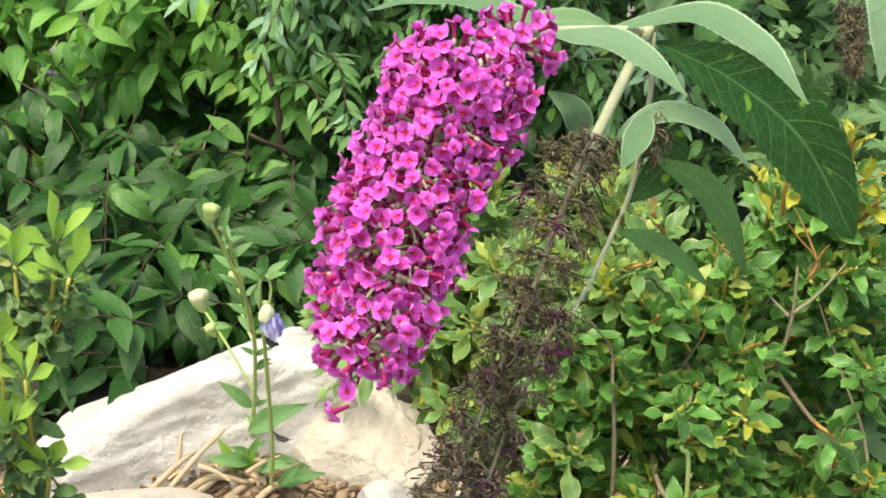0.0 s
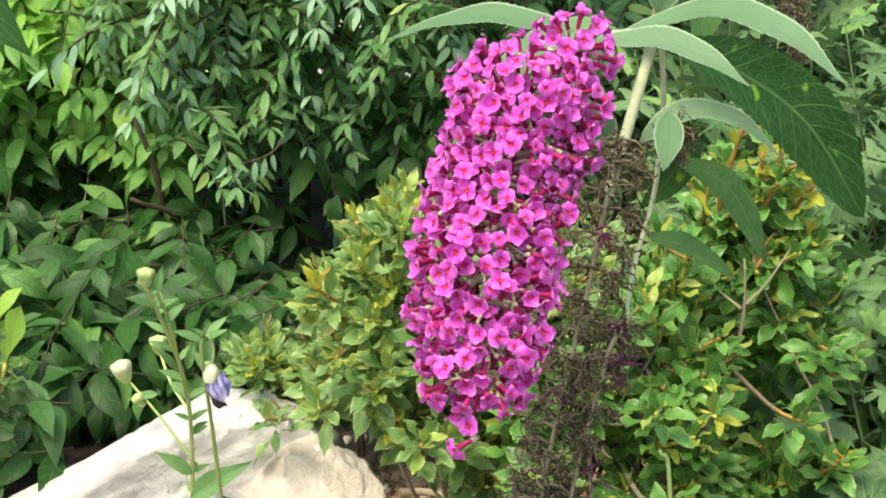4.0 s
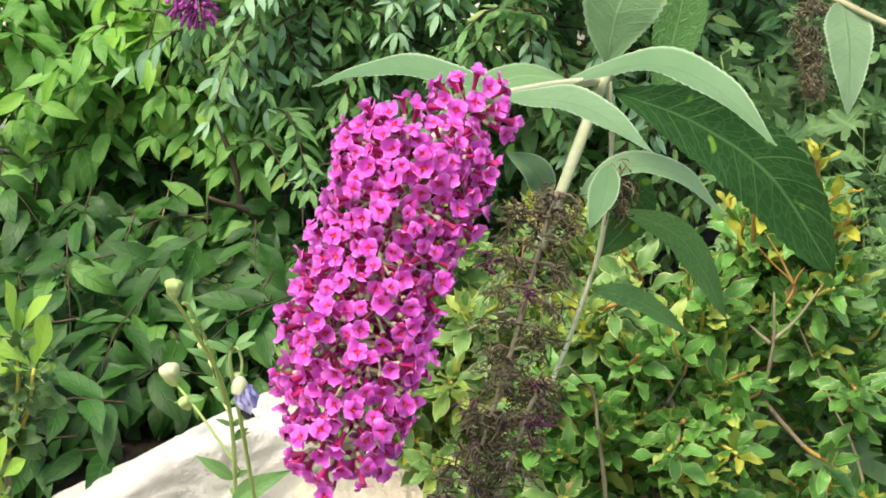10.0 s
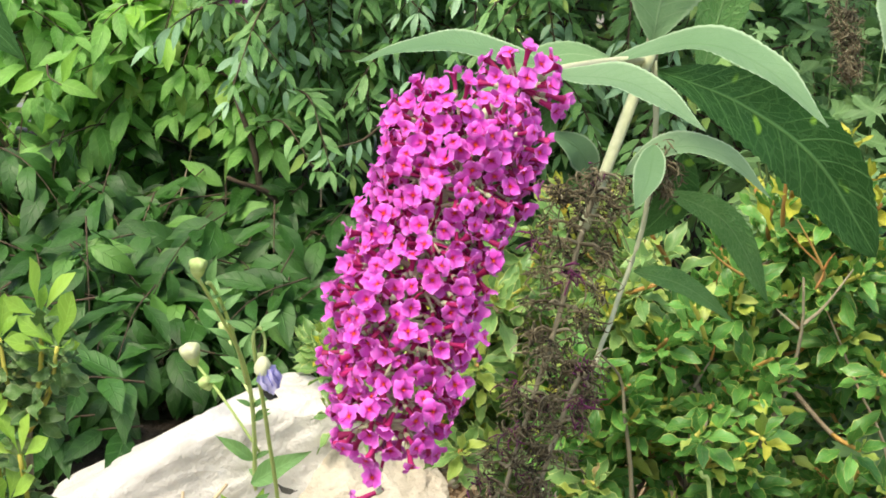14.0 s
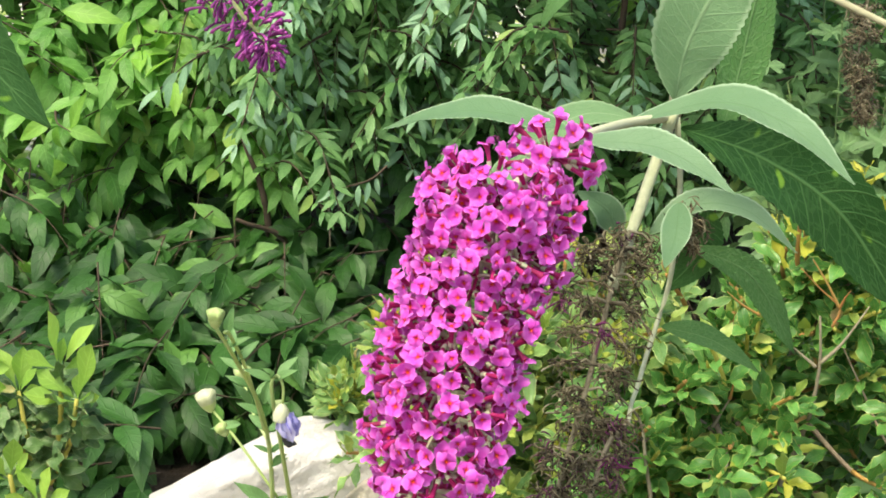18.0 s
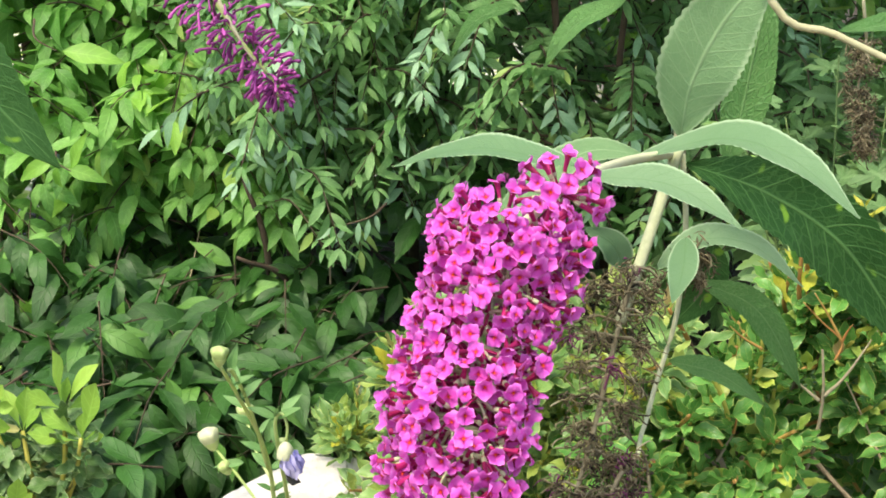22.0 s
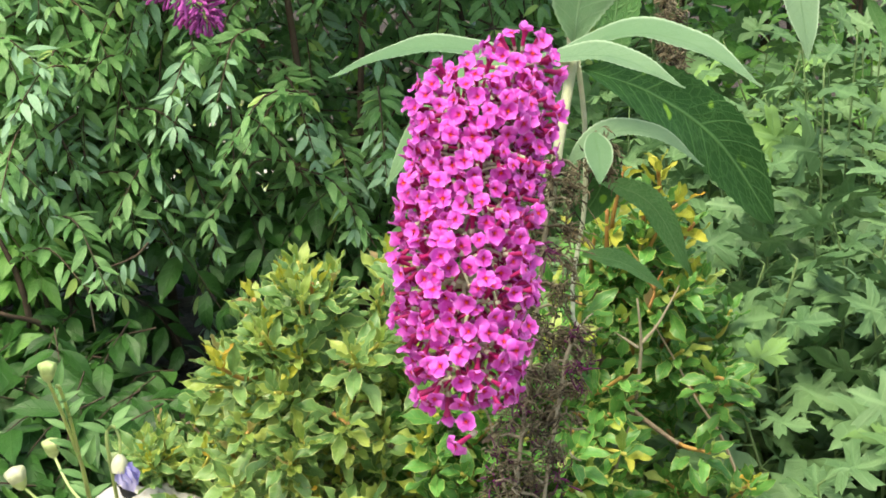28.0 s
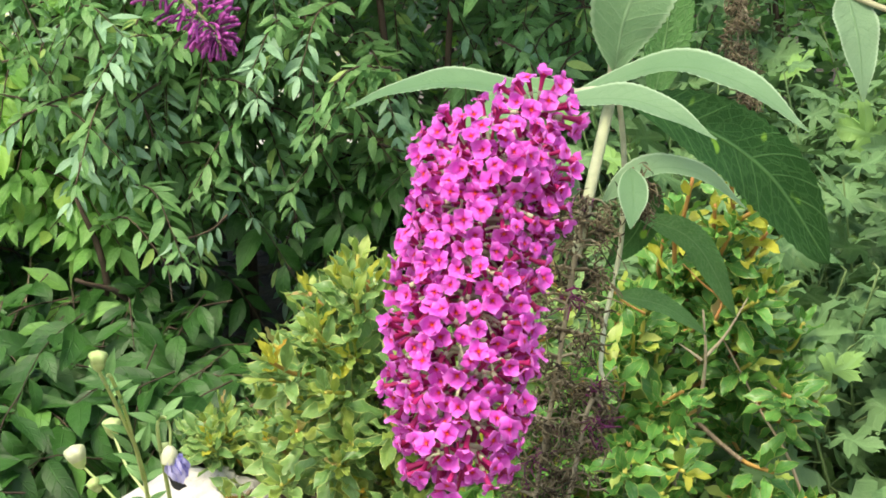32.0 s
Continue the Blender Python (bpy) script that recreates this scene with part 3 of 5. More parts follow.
    part("twig_mass", wood.mesh("twig_mass", [bark]), root, "thin brown leafy twigs", kind="stuff")
    place_leaves(root, "leaf", tpls, picks, mats, 300, window)
    return root


BROAD = [leaf_tpl(ln, wd, 7, 0.42, 1.05, 0.26, c, 0.25, 2, 0.007) for c, ln, wd in ((0.3, 0.094, 0.034), (0.8, 0.084, 0.033), (1.3, 0.098, 0.035), (0.5, 0.074, 0.027), (1.7, 0.088, 0.031))]
NARROW = [leaf_tpl(0.049, 0.0142, 5, 0.45, 0.9, 0.22, c, 0.1, 1, 0.003) for c in (0.2, 0.6, 1.0)]
# same leaves as the broad shrub, coloured dark in place of shade
M_SHADELEAF = leaf_mat("shade_toned_leaf", (0.011, 0.058, 0.009), (0.038, 0.138, 0.024), (0.10, 0.26, 0.05), 0.06, 0.40, 6, vein_mix=0.4, trans=0.2, relief=1.0)
# hedge leaf colour lowered to paint the deep shade at the back
M_HEDGESHADE = leaf_mat("shade_toned_hedge_leaf", (0.022, 0.090, 0.018), (0.059, 0.185, 0.038), (0.10, 0.26, 0.05), 0.06, 0.40, 6, vein_mix=0.4, trans=0.2)
M_BROADNEW_LIT = leaf_mat("fresh_and_backlit_lime_leaf", (0.135, 0.360, 0.048), (0.243, 0.500, 0.080), rough=0.4, veins=6, trans=0.35)
M_WILLOWPALE = leaf_mat("pale_bluegreen_leaf", (0.155, 0.335, 0.185), (0.26, 0.455, 0.28), rough=0.45, veins=5, trans=0.22)


def broad_region(rng):
    while True:
        z = rng.uniform(0.08, 1.05)
        x = rng.uniform(-1.35, -0.18 if z < 0.42 else -0.10)
        deep = rng.random() ** 0.9
        front = 2.66 + 0.45 * max(0, z - 0.50) + 0.30 * max(0, 0.45 - z)
        clump = noise.noise((x * 4.2, z * 4.6, 2.0)) + 0.5 * noise.noise((x * 9, z * 9, 5.0))
        if clump < -0.02:
            continue
        if x > -0.27 and z < 0.32 and rng.random() < 0.85:
            continue
        y = front + 0.5 * deep - 0.10 * max(0, clump)
        if y < 2.80 and abs(x + 0.38) < 0.10 and z < 0.26:
            continue
        return x, y, z


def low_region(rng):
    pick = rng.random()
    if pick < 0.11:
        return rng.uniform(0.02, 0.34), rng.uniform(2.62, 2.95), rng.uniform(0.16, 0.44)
    # dark leaves put here instead of the spoonleaf bush's lower skirt
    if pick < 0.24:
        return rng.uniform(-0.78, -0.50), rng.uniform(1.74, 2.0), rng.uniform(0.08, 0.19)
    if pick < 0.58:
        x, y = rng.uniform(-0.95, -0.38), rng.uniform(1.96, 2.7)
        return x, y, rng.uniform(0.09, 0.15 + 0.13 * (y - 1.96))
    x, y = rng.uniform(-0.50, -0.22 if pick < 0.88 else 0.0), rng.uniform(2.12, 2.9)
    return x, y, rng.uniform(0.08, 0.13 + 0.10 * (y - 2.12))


def narrow_region(rng):
    # unseen crown growth above the view, added to shade the leaves beneath
    if rng.random() < 0.40:
        return rng.uniform(0.04, 0.65), rng.uniform(2.1, 3.15), rng.uniform(1.0, 1.40)
    pick = rng.random()
    if pick < 0.10:
        return rng.uniform(-0.45, 0.10), rng.uniform(2.8, 3.1), rng.uniform(0.62, 1.12)
    if pick < 0.15:
        return rng.uniform(-0.06, 0.32), rng.uniform(2.62, 2.92), rng.uniform(0.28, 0.46)
    if pick < 0.22:
        return rng.uniform(-0.27, -0.03), rng.uniform(2.60, 2.85), rng.uniform(0.42, 0.70)
    if pick < 0.32:
        return rng.uniform(0.20, 0.75), rng.uniform(2.62, 2.95), rng.uniform(0.50, 0.92)
    while True:
        x, z = rng.uniform(-0.42, 1.0), rng.uniform(0.12, 1.10)
        if x < -0.22 and z < 0.34 + (-0.22 - x) * 0.9:
            continue
        if x < 0.28 and z < 0.27 and rng.random() < 0.8:
            continue
        if (z < 0.24 and rng.random() < 0.5) or (x > 0.06 and z > 0.58 and rng.random() < 0.6):
            continue
        front = 2.46 + 0.25 * max(0, z - 0.5) + (0.06 if x < -0.2 else 0) + (0.5 * min(1, (x - 0.05) * 6) if x > 0.05 and z > 0.52 else 0)
        deep = rng.random() ** 0.9
        clump = noise.noise((x * 4.0, z * 4.0, 7.0)) + 0.5 * noise.noise((x * 9, z * 8, 9.0))
        if deep < 0.7 and clump < -0.16:
            continue
        return x, front + 0.5 * deep - 0.10 * max(0, clump), z


def far_region(rng):
    return rng.uniform(0.75, 1.9), rng.uniform(2.65, 3.3), rng.uniform(0.05, 1.5)


arch_shrub("broadleaf_shrub", "dense green shrub with broad pointed leaves in pairs", [(-0.95, 3.15), (-0.55, 3.2), (-0.2, 3.15)], broad_region, 600, BROAD,
           [M_BROAD, M_BROADNEW_LIT, M_WILLOWPALE], 0.034, 7, 11, 0.14, M_DARKBARK, 0.5, face=-0.45, new_share=0.10,
           sprays=[([(-0.372, 2.731, 0.291), (-0.362, 2.648, 0.244), (-0.367, 2.570, 0.184)], [(-0.5, 0.3), (-0.45, -0.3), (0.7, -0.25), (0.85, 0.25), (0.9, 0.06), (0.6, 0.45), (0.3, -0.6), (-0.2, -0.85), (0.05, -1.0)], 1.05, 0),
                   ([(-0.372, 2.648, 0.226), (-0.368, 2.593, 0.198), (-0.367, 2.560, 0.189)], [(-0.1, 1.0)], 0.62, 2),
                   ([(-0.584, 2.685, 0.254), (-0.556, 2.630, 0.217), (-0.530, 2.593, 0.194)], [(-0.6, 0.2), (-0.2, -1.0), (0.3, 0.5), (0.6, -0.6), (0.85, 0.1)], 0.62, 1),
                   ([(-0.667, 2.685, 0.494), (-0.649, 2.611, 0.476), (-0.612, 2.546, 0.471)], [(-0.7, -0.4), (-0.3, -1.0), (0.9, -0.3), (0.4, 0.8)], 0.8, 1),
                   ([(-0.769, 2.685, 0.272), (-0.742, 2.611, 0.254), (-0.705, 2.556, 0.244)], [(-0.9, 0.1), (-0.3, -0.9), (0.5, -0.7), (0.9, 0.2)], 0.75, 1),
                   ([(-0.667, 2.593, 0.716), (-0.649, 2.519, 0.693), (-0.612, 2.500, 0.674)], [(1.0, -0.12)], 1.25, 1)])
arch_shrub("low_leafy_shrub", "low shrub behind the boulders, its pointed leaves coloured dark to stand for shade", [(-0.75, 2.75), (-0.3, 2.75)], low_region, 335, BROAD,
           [M_SHADELEAF, M_BROAD], 0.032, 6, 14, 0.2, M_DARKBARK, 0.3, face=-0.35, new_share=0.1, tall=0.3, fine=0.0016)
arch_shrub("willowy_shrub", "dense shrub with narrow bluish green drooping leaves", [(-0.05, 2.95), (0.3, 2.9), (0.7, 2.95)], narrow_region, 1380, NARROW,
           [M_WILLOW, M_WILLOWPALE], 0.016, 12, 12, 0.55, M_DARKBARK, 0.5, face=-0.55, new_share=lambda q: 0.35 if q.x < 0.05 and q.z > 0.45 else 0.15,
           sprays=[([(-0.187, 2.648, 0.624), (-0.233, 2.611, 0.600), (-0.279, 2.593, 0.559), (-0.330, 2.593, 0.517)], [(-0.1, -1), (-0.5, -0.9), (0.15, -1), (-0.5, -0.8), (-0.1, -1), (-0.6, -0.8), (0.1, -1), (-0.7, -0.6), (-0.2, -1), (-0.8, -0.5)], 1.0, 1),
                   ([(-0.316, 2.667, 0.614), (-0.372, 2.630, 0.600), (-0.427, 2.611, 0.573), (-0.473, 2.611, 0.531)], [(0.15, -1), (-0.3, -1), (0.0, -1), (-0.6, -0.8), (-0.2, -1), (-0.6, -0.7), (-0.3, -1), (-0.8, -0.6)], 1.05, 1),
                   ([(-0.094, 2.593, 0.402), (-0.122, 2.546, 0.388), (-0.177, 2.519, 0.378)], [(0.1, -1), (-0.2, -1), (-0.1, -1), (-0.5, -0.8), (-0.7, -0.5)], 0.75, 1)])
arch_shrub("broadleaf_shrub", "shaded green shrub with broad pointed leaves beyond the perennials", [(1.1, 3.2), (1.5, 3.2)], far_region, 150, BROAD,
           [M_BROAD, M_BROADNEW_LIT], 0.034, 7, 13, 0.25, M_DARKBARK, 0.5, face=-0.55)


def back_hedge():
    """The far hedge that closes the view behind the shrubs, coloured dark for shade."""
    rng = random.Random(31)
    root = thing("tall_hedge", (0.4, 3.7, 0.0), "tall hedge closing the bed at the back, leaves coloured dark for deep shade", "hedge")
    picks = []
    for i in range(22):
        x = -1.7 + i * 0.2
        limb = Build().tube(curve3([(x, 3.7, -0.03), (x + rng.uniform(-0.1, 0.1), 3.7, 0.9), (x + rng.uniform(-0.2, 0.2), 3.65, 2.1)], 8), [0.02 * (1 - 0.1 * k) for k in range(9)], 6)
        part("branch", limb.mesh("branch", [M_DARKBARK]), root)
    for _ in range(12000):
        x, z = rng.uniform(-1.9, 2.7), rng.uniform(0.02, 2.2)
        if x < -0.25 and (rng.random() < 0.46 or math.hypot(x + 0.95, z - 0.56) < 0.16 or math.hypot(x + 0.35, z - 0.74) < 0.10):
            continue
        y = 3.42 + rng.random() ** 0.7 * 0.5
        d = Vector((rng.gauss(0, 1), rng.gauss(-0.6, 0.6), rng.gauss(-0.3, 0.5)))
        # the lime share here paints in backlit foliage glimpsed between the dark leaves
        picks.append((rng.randrange(len(BROAD)), frame_at((x, y, z), d, (rng.gauss(0, 0.4), -0.5, 1), rng.uniform(0.8, 1.25)), 1 if -0.9 < x < 0.7 and z > 0.25 and rng.random() < (0.5 if x > -0.45 else 0.28) else 0))
    part("foliage", join_tpls("foliage", BROAD, picks, [M_HEDGESHADE, M_BROADNEW_LIT]), root, kind="stuff")


back_hedge()


# ---- shoot bushes: glossy pointed leaves in whorls on yellow shoots ----
def shoot_bush(name, label, base, tips, hubs, tpls, mats, stem_mats, seed, leaves=(10, 15), reach=0.055, leaf_len=1.0, woody=0.0038, cap=300, fresh=0.8, yellowing=0.06):
    """Woody branches to the hubs, from the nearest hub a short shoot to each tip, and leaves in whorls."""
    rng = random.Random(seed)
    root = thing(name, (*base[:2], 0.0), label, "shrub")
    picks = []
    base = Vector(base)
    for h in hubs:
        h = Vector(h)
        low = base.lerp(h, 0.5) + Vector((rng.gauss(0, 0.02), rng.gauss(0, 0.02), -0.03))
        b = Build().tube(curve3([base + Vector((rng.gauss(0, 0.012), rng.gauss(0, 0.012), -0.03)), low, h], 10), [woody * (1 - 0.055 * i) for i in range(11)], 6)
        part("branch", b.mesh("branch", [M_BARK]), root)
    for tip, stretch in tips:
        tip = Vector(tip)
        hub = min((Vector(h) for h in hubs), key=lambda q: (q - tip).length)
        bend = hub.lerp(tip, 0.6) + Vector((rng.gauss(0, 0.012), rng.gauss(0, 0.012), -0.015))
        line = curve3([hub, bend, tip], 14)
        cut = max(3, 14 - int(14 * 0.075 / max(0.075, (tip - hub).length)))
        young = Build().tube(line[:cut + 1], [0.0030 - 0.0005 * i / cut for i in range(cut + 1)], 5, 0)
        slot = 1 if stretch > 1.5 or rng.random() > 0.6 else 0
        young.tube(line[cut:], [0.0025 - 0.0007 * i / (15 - cut) for i in range(15 - cut)], 5, 1 + slot)
        part("shoot", young.mesh("shoot", [M_BARK] + stem_mats), root)
        d = ((line[-1] - line[-4]).normalized() + Vector((0, -0.15, 0.35))).normalized()
        a = d.cross(Vector((0.2, 0.9, 0.1))).normalized()
        b = d.cross(a)
        n = rng.randint(*leaves)
        w0 = rng.uniform(0, 6.28)
        yellow = rng.random() < yellowing or stretch > 1.5
        for i in range(n):
            s = (i + 0.5) / n
            w = w0 + i * 2.4
            p = tip - d * reach * stretch * (1 - s) ** 1.2
            out = (a * math.cos(w) + b * math.sin(w)) * (1.0 - 0.5 * s) + d * (0.15 + 0.85 * s) + Vector((0, -0.12, 0.0))
            sc = leaf_len * (1.15 - 0.55 * s) * rng.uniform(0.8, 1.2)
            slot = 1 if (yellow and (s > 0.55 or stretch > 1.5) and rng.random() < 0.6) else 2 if s > 0.62 and rng.random() < fresh else 0
            picks.append((rng.randrange(len(tpls)), frame_at(p, out, d * 0.4 + Vector((rng.gauss(0, 0.25), -0.25, 1.0)), sc, rng.gauss(0, 0.25)), slot))
        for i in range(4):
            k = rng.randint(4, 11)
            w = rng.uniform(0, 6.28)
            out = Vector((math.cos(w), math.sin(w) * 0.8 - 0.3, rng.uniform(-0.3, 0.6)))
            picks.append((rng.randrange(len(tpls)), frame_at(line[k], out, (rng.gauss(0, 0.3), -0.5, 0.8), leaf_len * rng.uniform(0.8, 1.2), rng.gauss(0, 0.3)), 0))
    place_leaves(root, "leaf", tpls, picks, mats, cap)
    return root


POINTED = [leaf_tpl(0.042, 0.0145, 9, 0.55, 1.15, 0.45, c, 0.8, 2, 0.003, teeth=0.06) for c in (0.1, 0.6, -0.3)]
ELLIPTIC = [leaf_tpl(0.037, 0.0142, 10, 0.56, 1.2, 0.34, c, 0.6, 2, 0.004, teeth=0.06) for c in (0.2, 0.8, -0.3)]
M_TIPLEAF = leaf_mat("young_tip_leaf", (0.20, 0.33, 0.06), (0.36, 0.48, 0.12), (0.40, 0.26, 0.14), 0.06, 0.35, 7, vein_col=(0.48, 0.56, 0.2), rim=(0.56, 0.62, 0.22), trans=0.3)
M_YELLOWING = leaf_mat("yellow_tipped_leaf", (0.28, 0.34, 0.05), (0.50, 0.50, 0.07), (0.58, 0.34, 0.05), 0.10, 0.33, 7, trans=0.3)


def spread_tips(seed, n, x0, x1, top, low, depth):
    rng = random.Random(seed)
    out = []
    while len(out) < n:
        x = rng.uniform(x0, x1)
        z = low(x) + (top(x) - low(x)) * rng.random() ** 0.75
        y = depth(x, z) + rng.gauss(0, 0.05)
        if all((Vector((x, y, z)) - Vector(q[0])).length > 0.022 for q in out):
            out.append(((x, y, z), rng.uniform(0.8, 1.4)))
    return out


def near_z(x):
    return min(0.56, 0.49 + (x + 0.064) * 1.1)


def far_z(x):
    return min(0.38, 0.245 + (x + 0.17) * 0.9)


near_tips = spread_tips(41, 104, -0.075, 0.20, near_z, lambda x: 0.34 - max(0, x) * 1.1, lambda x, z: 1.45 - (near_z(x) - z) * 0.20 + max(0, -x) * 0.6)
shoot_bush("spreading_shrub", "low spreading shrub with pointed olive green leaves and yellow shoots", (0.13, 1.74, 0.0), near_tips,
           [(-0.03, 1.56, 0.38), (0.02, 1.52, 0.45), (0.09, 1.52, 0.44), (0.04, 1.53, 0.33), (0.12, 1.50, 0.30), (0.10, 1.50, 0.20), (0.17, 1.50, 0.46)],
           POINTED, [M_OLIVE, M_YELLOWING, M_TIPLEAF], [M_YSTEM, M_OSTEM], 42, yellowing=0.22)
far_tips = spread_tips(45, 66, -0.15, 0.14, far_z, lambda x: 0.215 - max(0, x) * 0.3, lambda x, z: 1.90 - (far_z(x) - z) * 0.25)
shoot_bush("spreading_shrub", "low shrub with pointed olive green leaves spreading above the boulders", (0.02, 2.02, 0.0), far_tips,
           [(-0.13, 1.95, 0.23), (-0.08, 1.96, 0.27), (-0.03, 1.97, 0.30), (0.03, 1.97, 0.30), (0.09, 1.97, 0.28), (0.0, 1.94, 0.22), (-0.08, 1.93, 0.20), (0.08, 1.93, 0.20)],
           POINTED, [M_OLIVE, M_YELLOWING, M_TIPLEAF], [M_YSTEM, M_OSTEM], 46, yellowing=0.28)


def glossy_z(x):
    return 0.47 + max(0, x - 0.18) * 0.85 if x < 0.36 else 0.60 - (x - 0.36) * 0.9


right_tips = [((0.327, 1.39, 0.635), 1.6), ((0.345, 1.38, 0.610), 1.6), ((0.380, 1.37, 0.605), 1.6), ((0.360, 1.38, 0.640), 1.6), ((0.310, 1.39, 0.600), 1.6), ((0.395, 1.38, 0.58), 1.6)]
right_tips += spread_tips(43, 195, 0.10, 0.45, glossy_z, lambda x: 0.16, lambda x, z: 1.40 - (glossy_z(x) - z) * 0.22 + (0.06 if x > 0.3 else 0))
shoot_bush("glossy_shrub", "upright shrub with glossy pointed green leaves and orange shoots", (0.28, 1.50, 0.0), right_tips,
           [(0.16, 1.44, 0.24), (0.15, 1.44, 0.36), (0.22, 1.43, 0.32), (0.24, 1.44, 0.42), (0.30, 1.46, 0.30), (0.325, 1.47, 0.40), (0.35, 1.49, 0.50), (0.40, 1.48, 0.44), (0.40, 1.46, 0.28), (0.24, 1.42, 0.20), (0.34, 1.40, 0.20)],
           ELLIPTIC, [M_GLOSSY, M_YELLOWING, M_TIPLEAF], [M_YSTEM, M_OSTEM], 44, woody=0.006, fresh=0.16, yellowing=0.07)

# ---- small bush of spoon-shaped leaves ----
SPOON = [leaf_tpl(0.055, w, 10, 0.70, 1.3, 0.28, c, 0.12, 2, 0.0) for c, w in ((0.1, 0.0235), (0.6, 0.019), (-0.25, 0.0215))]
SPOON += [leaf_tpl(0.050, 0.022, 10, 0.60, 1.1, 0.30, c, 1.0, 2, 0.0, teeth=0.05) for c in (0.6, 1.4, -0.2)]


def spoon_bush():
    rng = random.Random(51)
    root = thing("spoonleaf_bush", (-0.40, 1.47, 0.0), "small bush with lime green spoon shaped leaves above darker old leaves", "shrub")
    picks = []
    fork = Vector((-0.396, 1.44, 0.323))
    part("stem", Build().tube(curve3([(-0.40, 1.47, -0.03), (-0.402, 1.455, 0.17), fork], 10), [0.0045 - 0.0001 * i for i in range(11)], 6).mesh("stem", [M_BARK]), root)
    # rosettes: place, and how its leaves spread sideways and upwards in centimetres
    for at, spread in (((-0.375, 1.43, 0.445), ((-2.1, 5.7), (2.7, 5.0), (-3.3, 1.5), (2.2, 1.2), (0.3, 3.0))),
                       ((-0.359, 1.42, 0.418), ((3.0, 5.7), (-3.5, 2.4), (-5.0, 0.4), (2.5, 0.8), (0.4, 2.6), (-1.5, 1.5))),
                       ((-0.422, 1.45, 0.415), ((0.4, 4.8), (-1.4, 4.2), (1.5, 2.8), (-3.2, 1.5), (-1.0, -1.6), (2.0, 0.8))),
                       ((-0.455, 1.45, 0.44), ((0.8, 4.4), (-1.8, 4.0), (2.4, 2.6), (-3.2, 1.5), (3.0, 0.4))),
                       ((-0.412, 1.41, 0.262), ((-1.0, 5.0), (1.2, 5.4), (3.4, 3.0), (-3.2, 2.2), (2.6, 0.8), (-2.5, 0.2))),
                       ((-0.375, 1.42, 0.215), ((1.6, 4.4), (-2.0, 3.8), (3.8, 1.6), (-3.4, 1.0), (0.2, 4.8))),
                       ((-0.395, 1.40, 0.315), ((1.4, 4.6), (-1.6, 4.2), (3.0, 2.2), (-3.0, 1.6))),
                       ((-0.425, 1.41, 0.345), ((0.6, 4.4), (-1.8, 3.8), (2.6, 2.4), (-3.0, 1.2))),
                       ((-0.445, 1.42, 0.225), ((1.0, 4.6), (-2.2, 3.8), (3.2, 1.8), (-3.6, 0.8), (0.0, 3.0)))):
        at = Vector(at)
        low = fork if at.z > 0.35 else Vector((-0.40, 1.46, 0.12))
        line = curve3([low, low.lerp(at, 0.55) + Vector((0.004 * (1 if at.x > low.x else -1), 0, -0.008)), at], 10)
        part("stem", Build().tube(line, [0.0034 - 0.00012 * i for i in range(11)], 6).mesh("stem", [M_YSTEM]), root)
        for sx, sz in spread:
            ln = math.hypot(sx, sz)
            out = Vector((sx, rng.uniform(-0.35, 0.25) * ln, sz))
            picks.append((rng.randrange(3), frame_at(at - Vector((0, 0, rng.uniform(0, 0.006))), out, (rng.gauss(0, 1.6) - 0.5 * sx, -3.0, 0.5 * ln), ln / 5.2 * rng.uniform(0.95, 1.08), rng.gauss(0, 0.2)), 0))
        for _ in range(26):
            k = rng.randint(1, 9)
            w = rng.uniform(0, 6.28)
            out = Vector((math.cos(w), math.sin(w) * 0.7 - 0.2, rng.uniform(-0.4, 0.6)))
            picks.append((rng.randrange(3, 6), frame_at(line[k], out, (rng.gauss(0, 0.4), -0.6, 0.9), rng.uniform(0.5, 0.85), rng.gauss(0, 0.4)), 1))
    place_leaves(root, "leaf", SPOON, picks, [M_LIME, M_SLATE], 300)


spoon_bush()


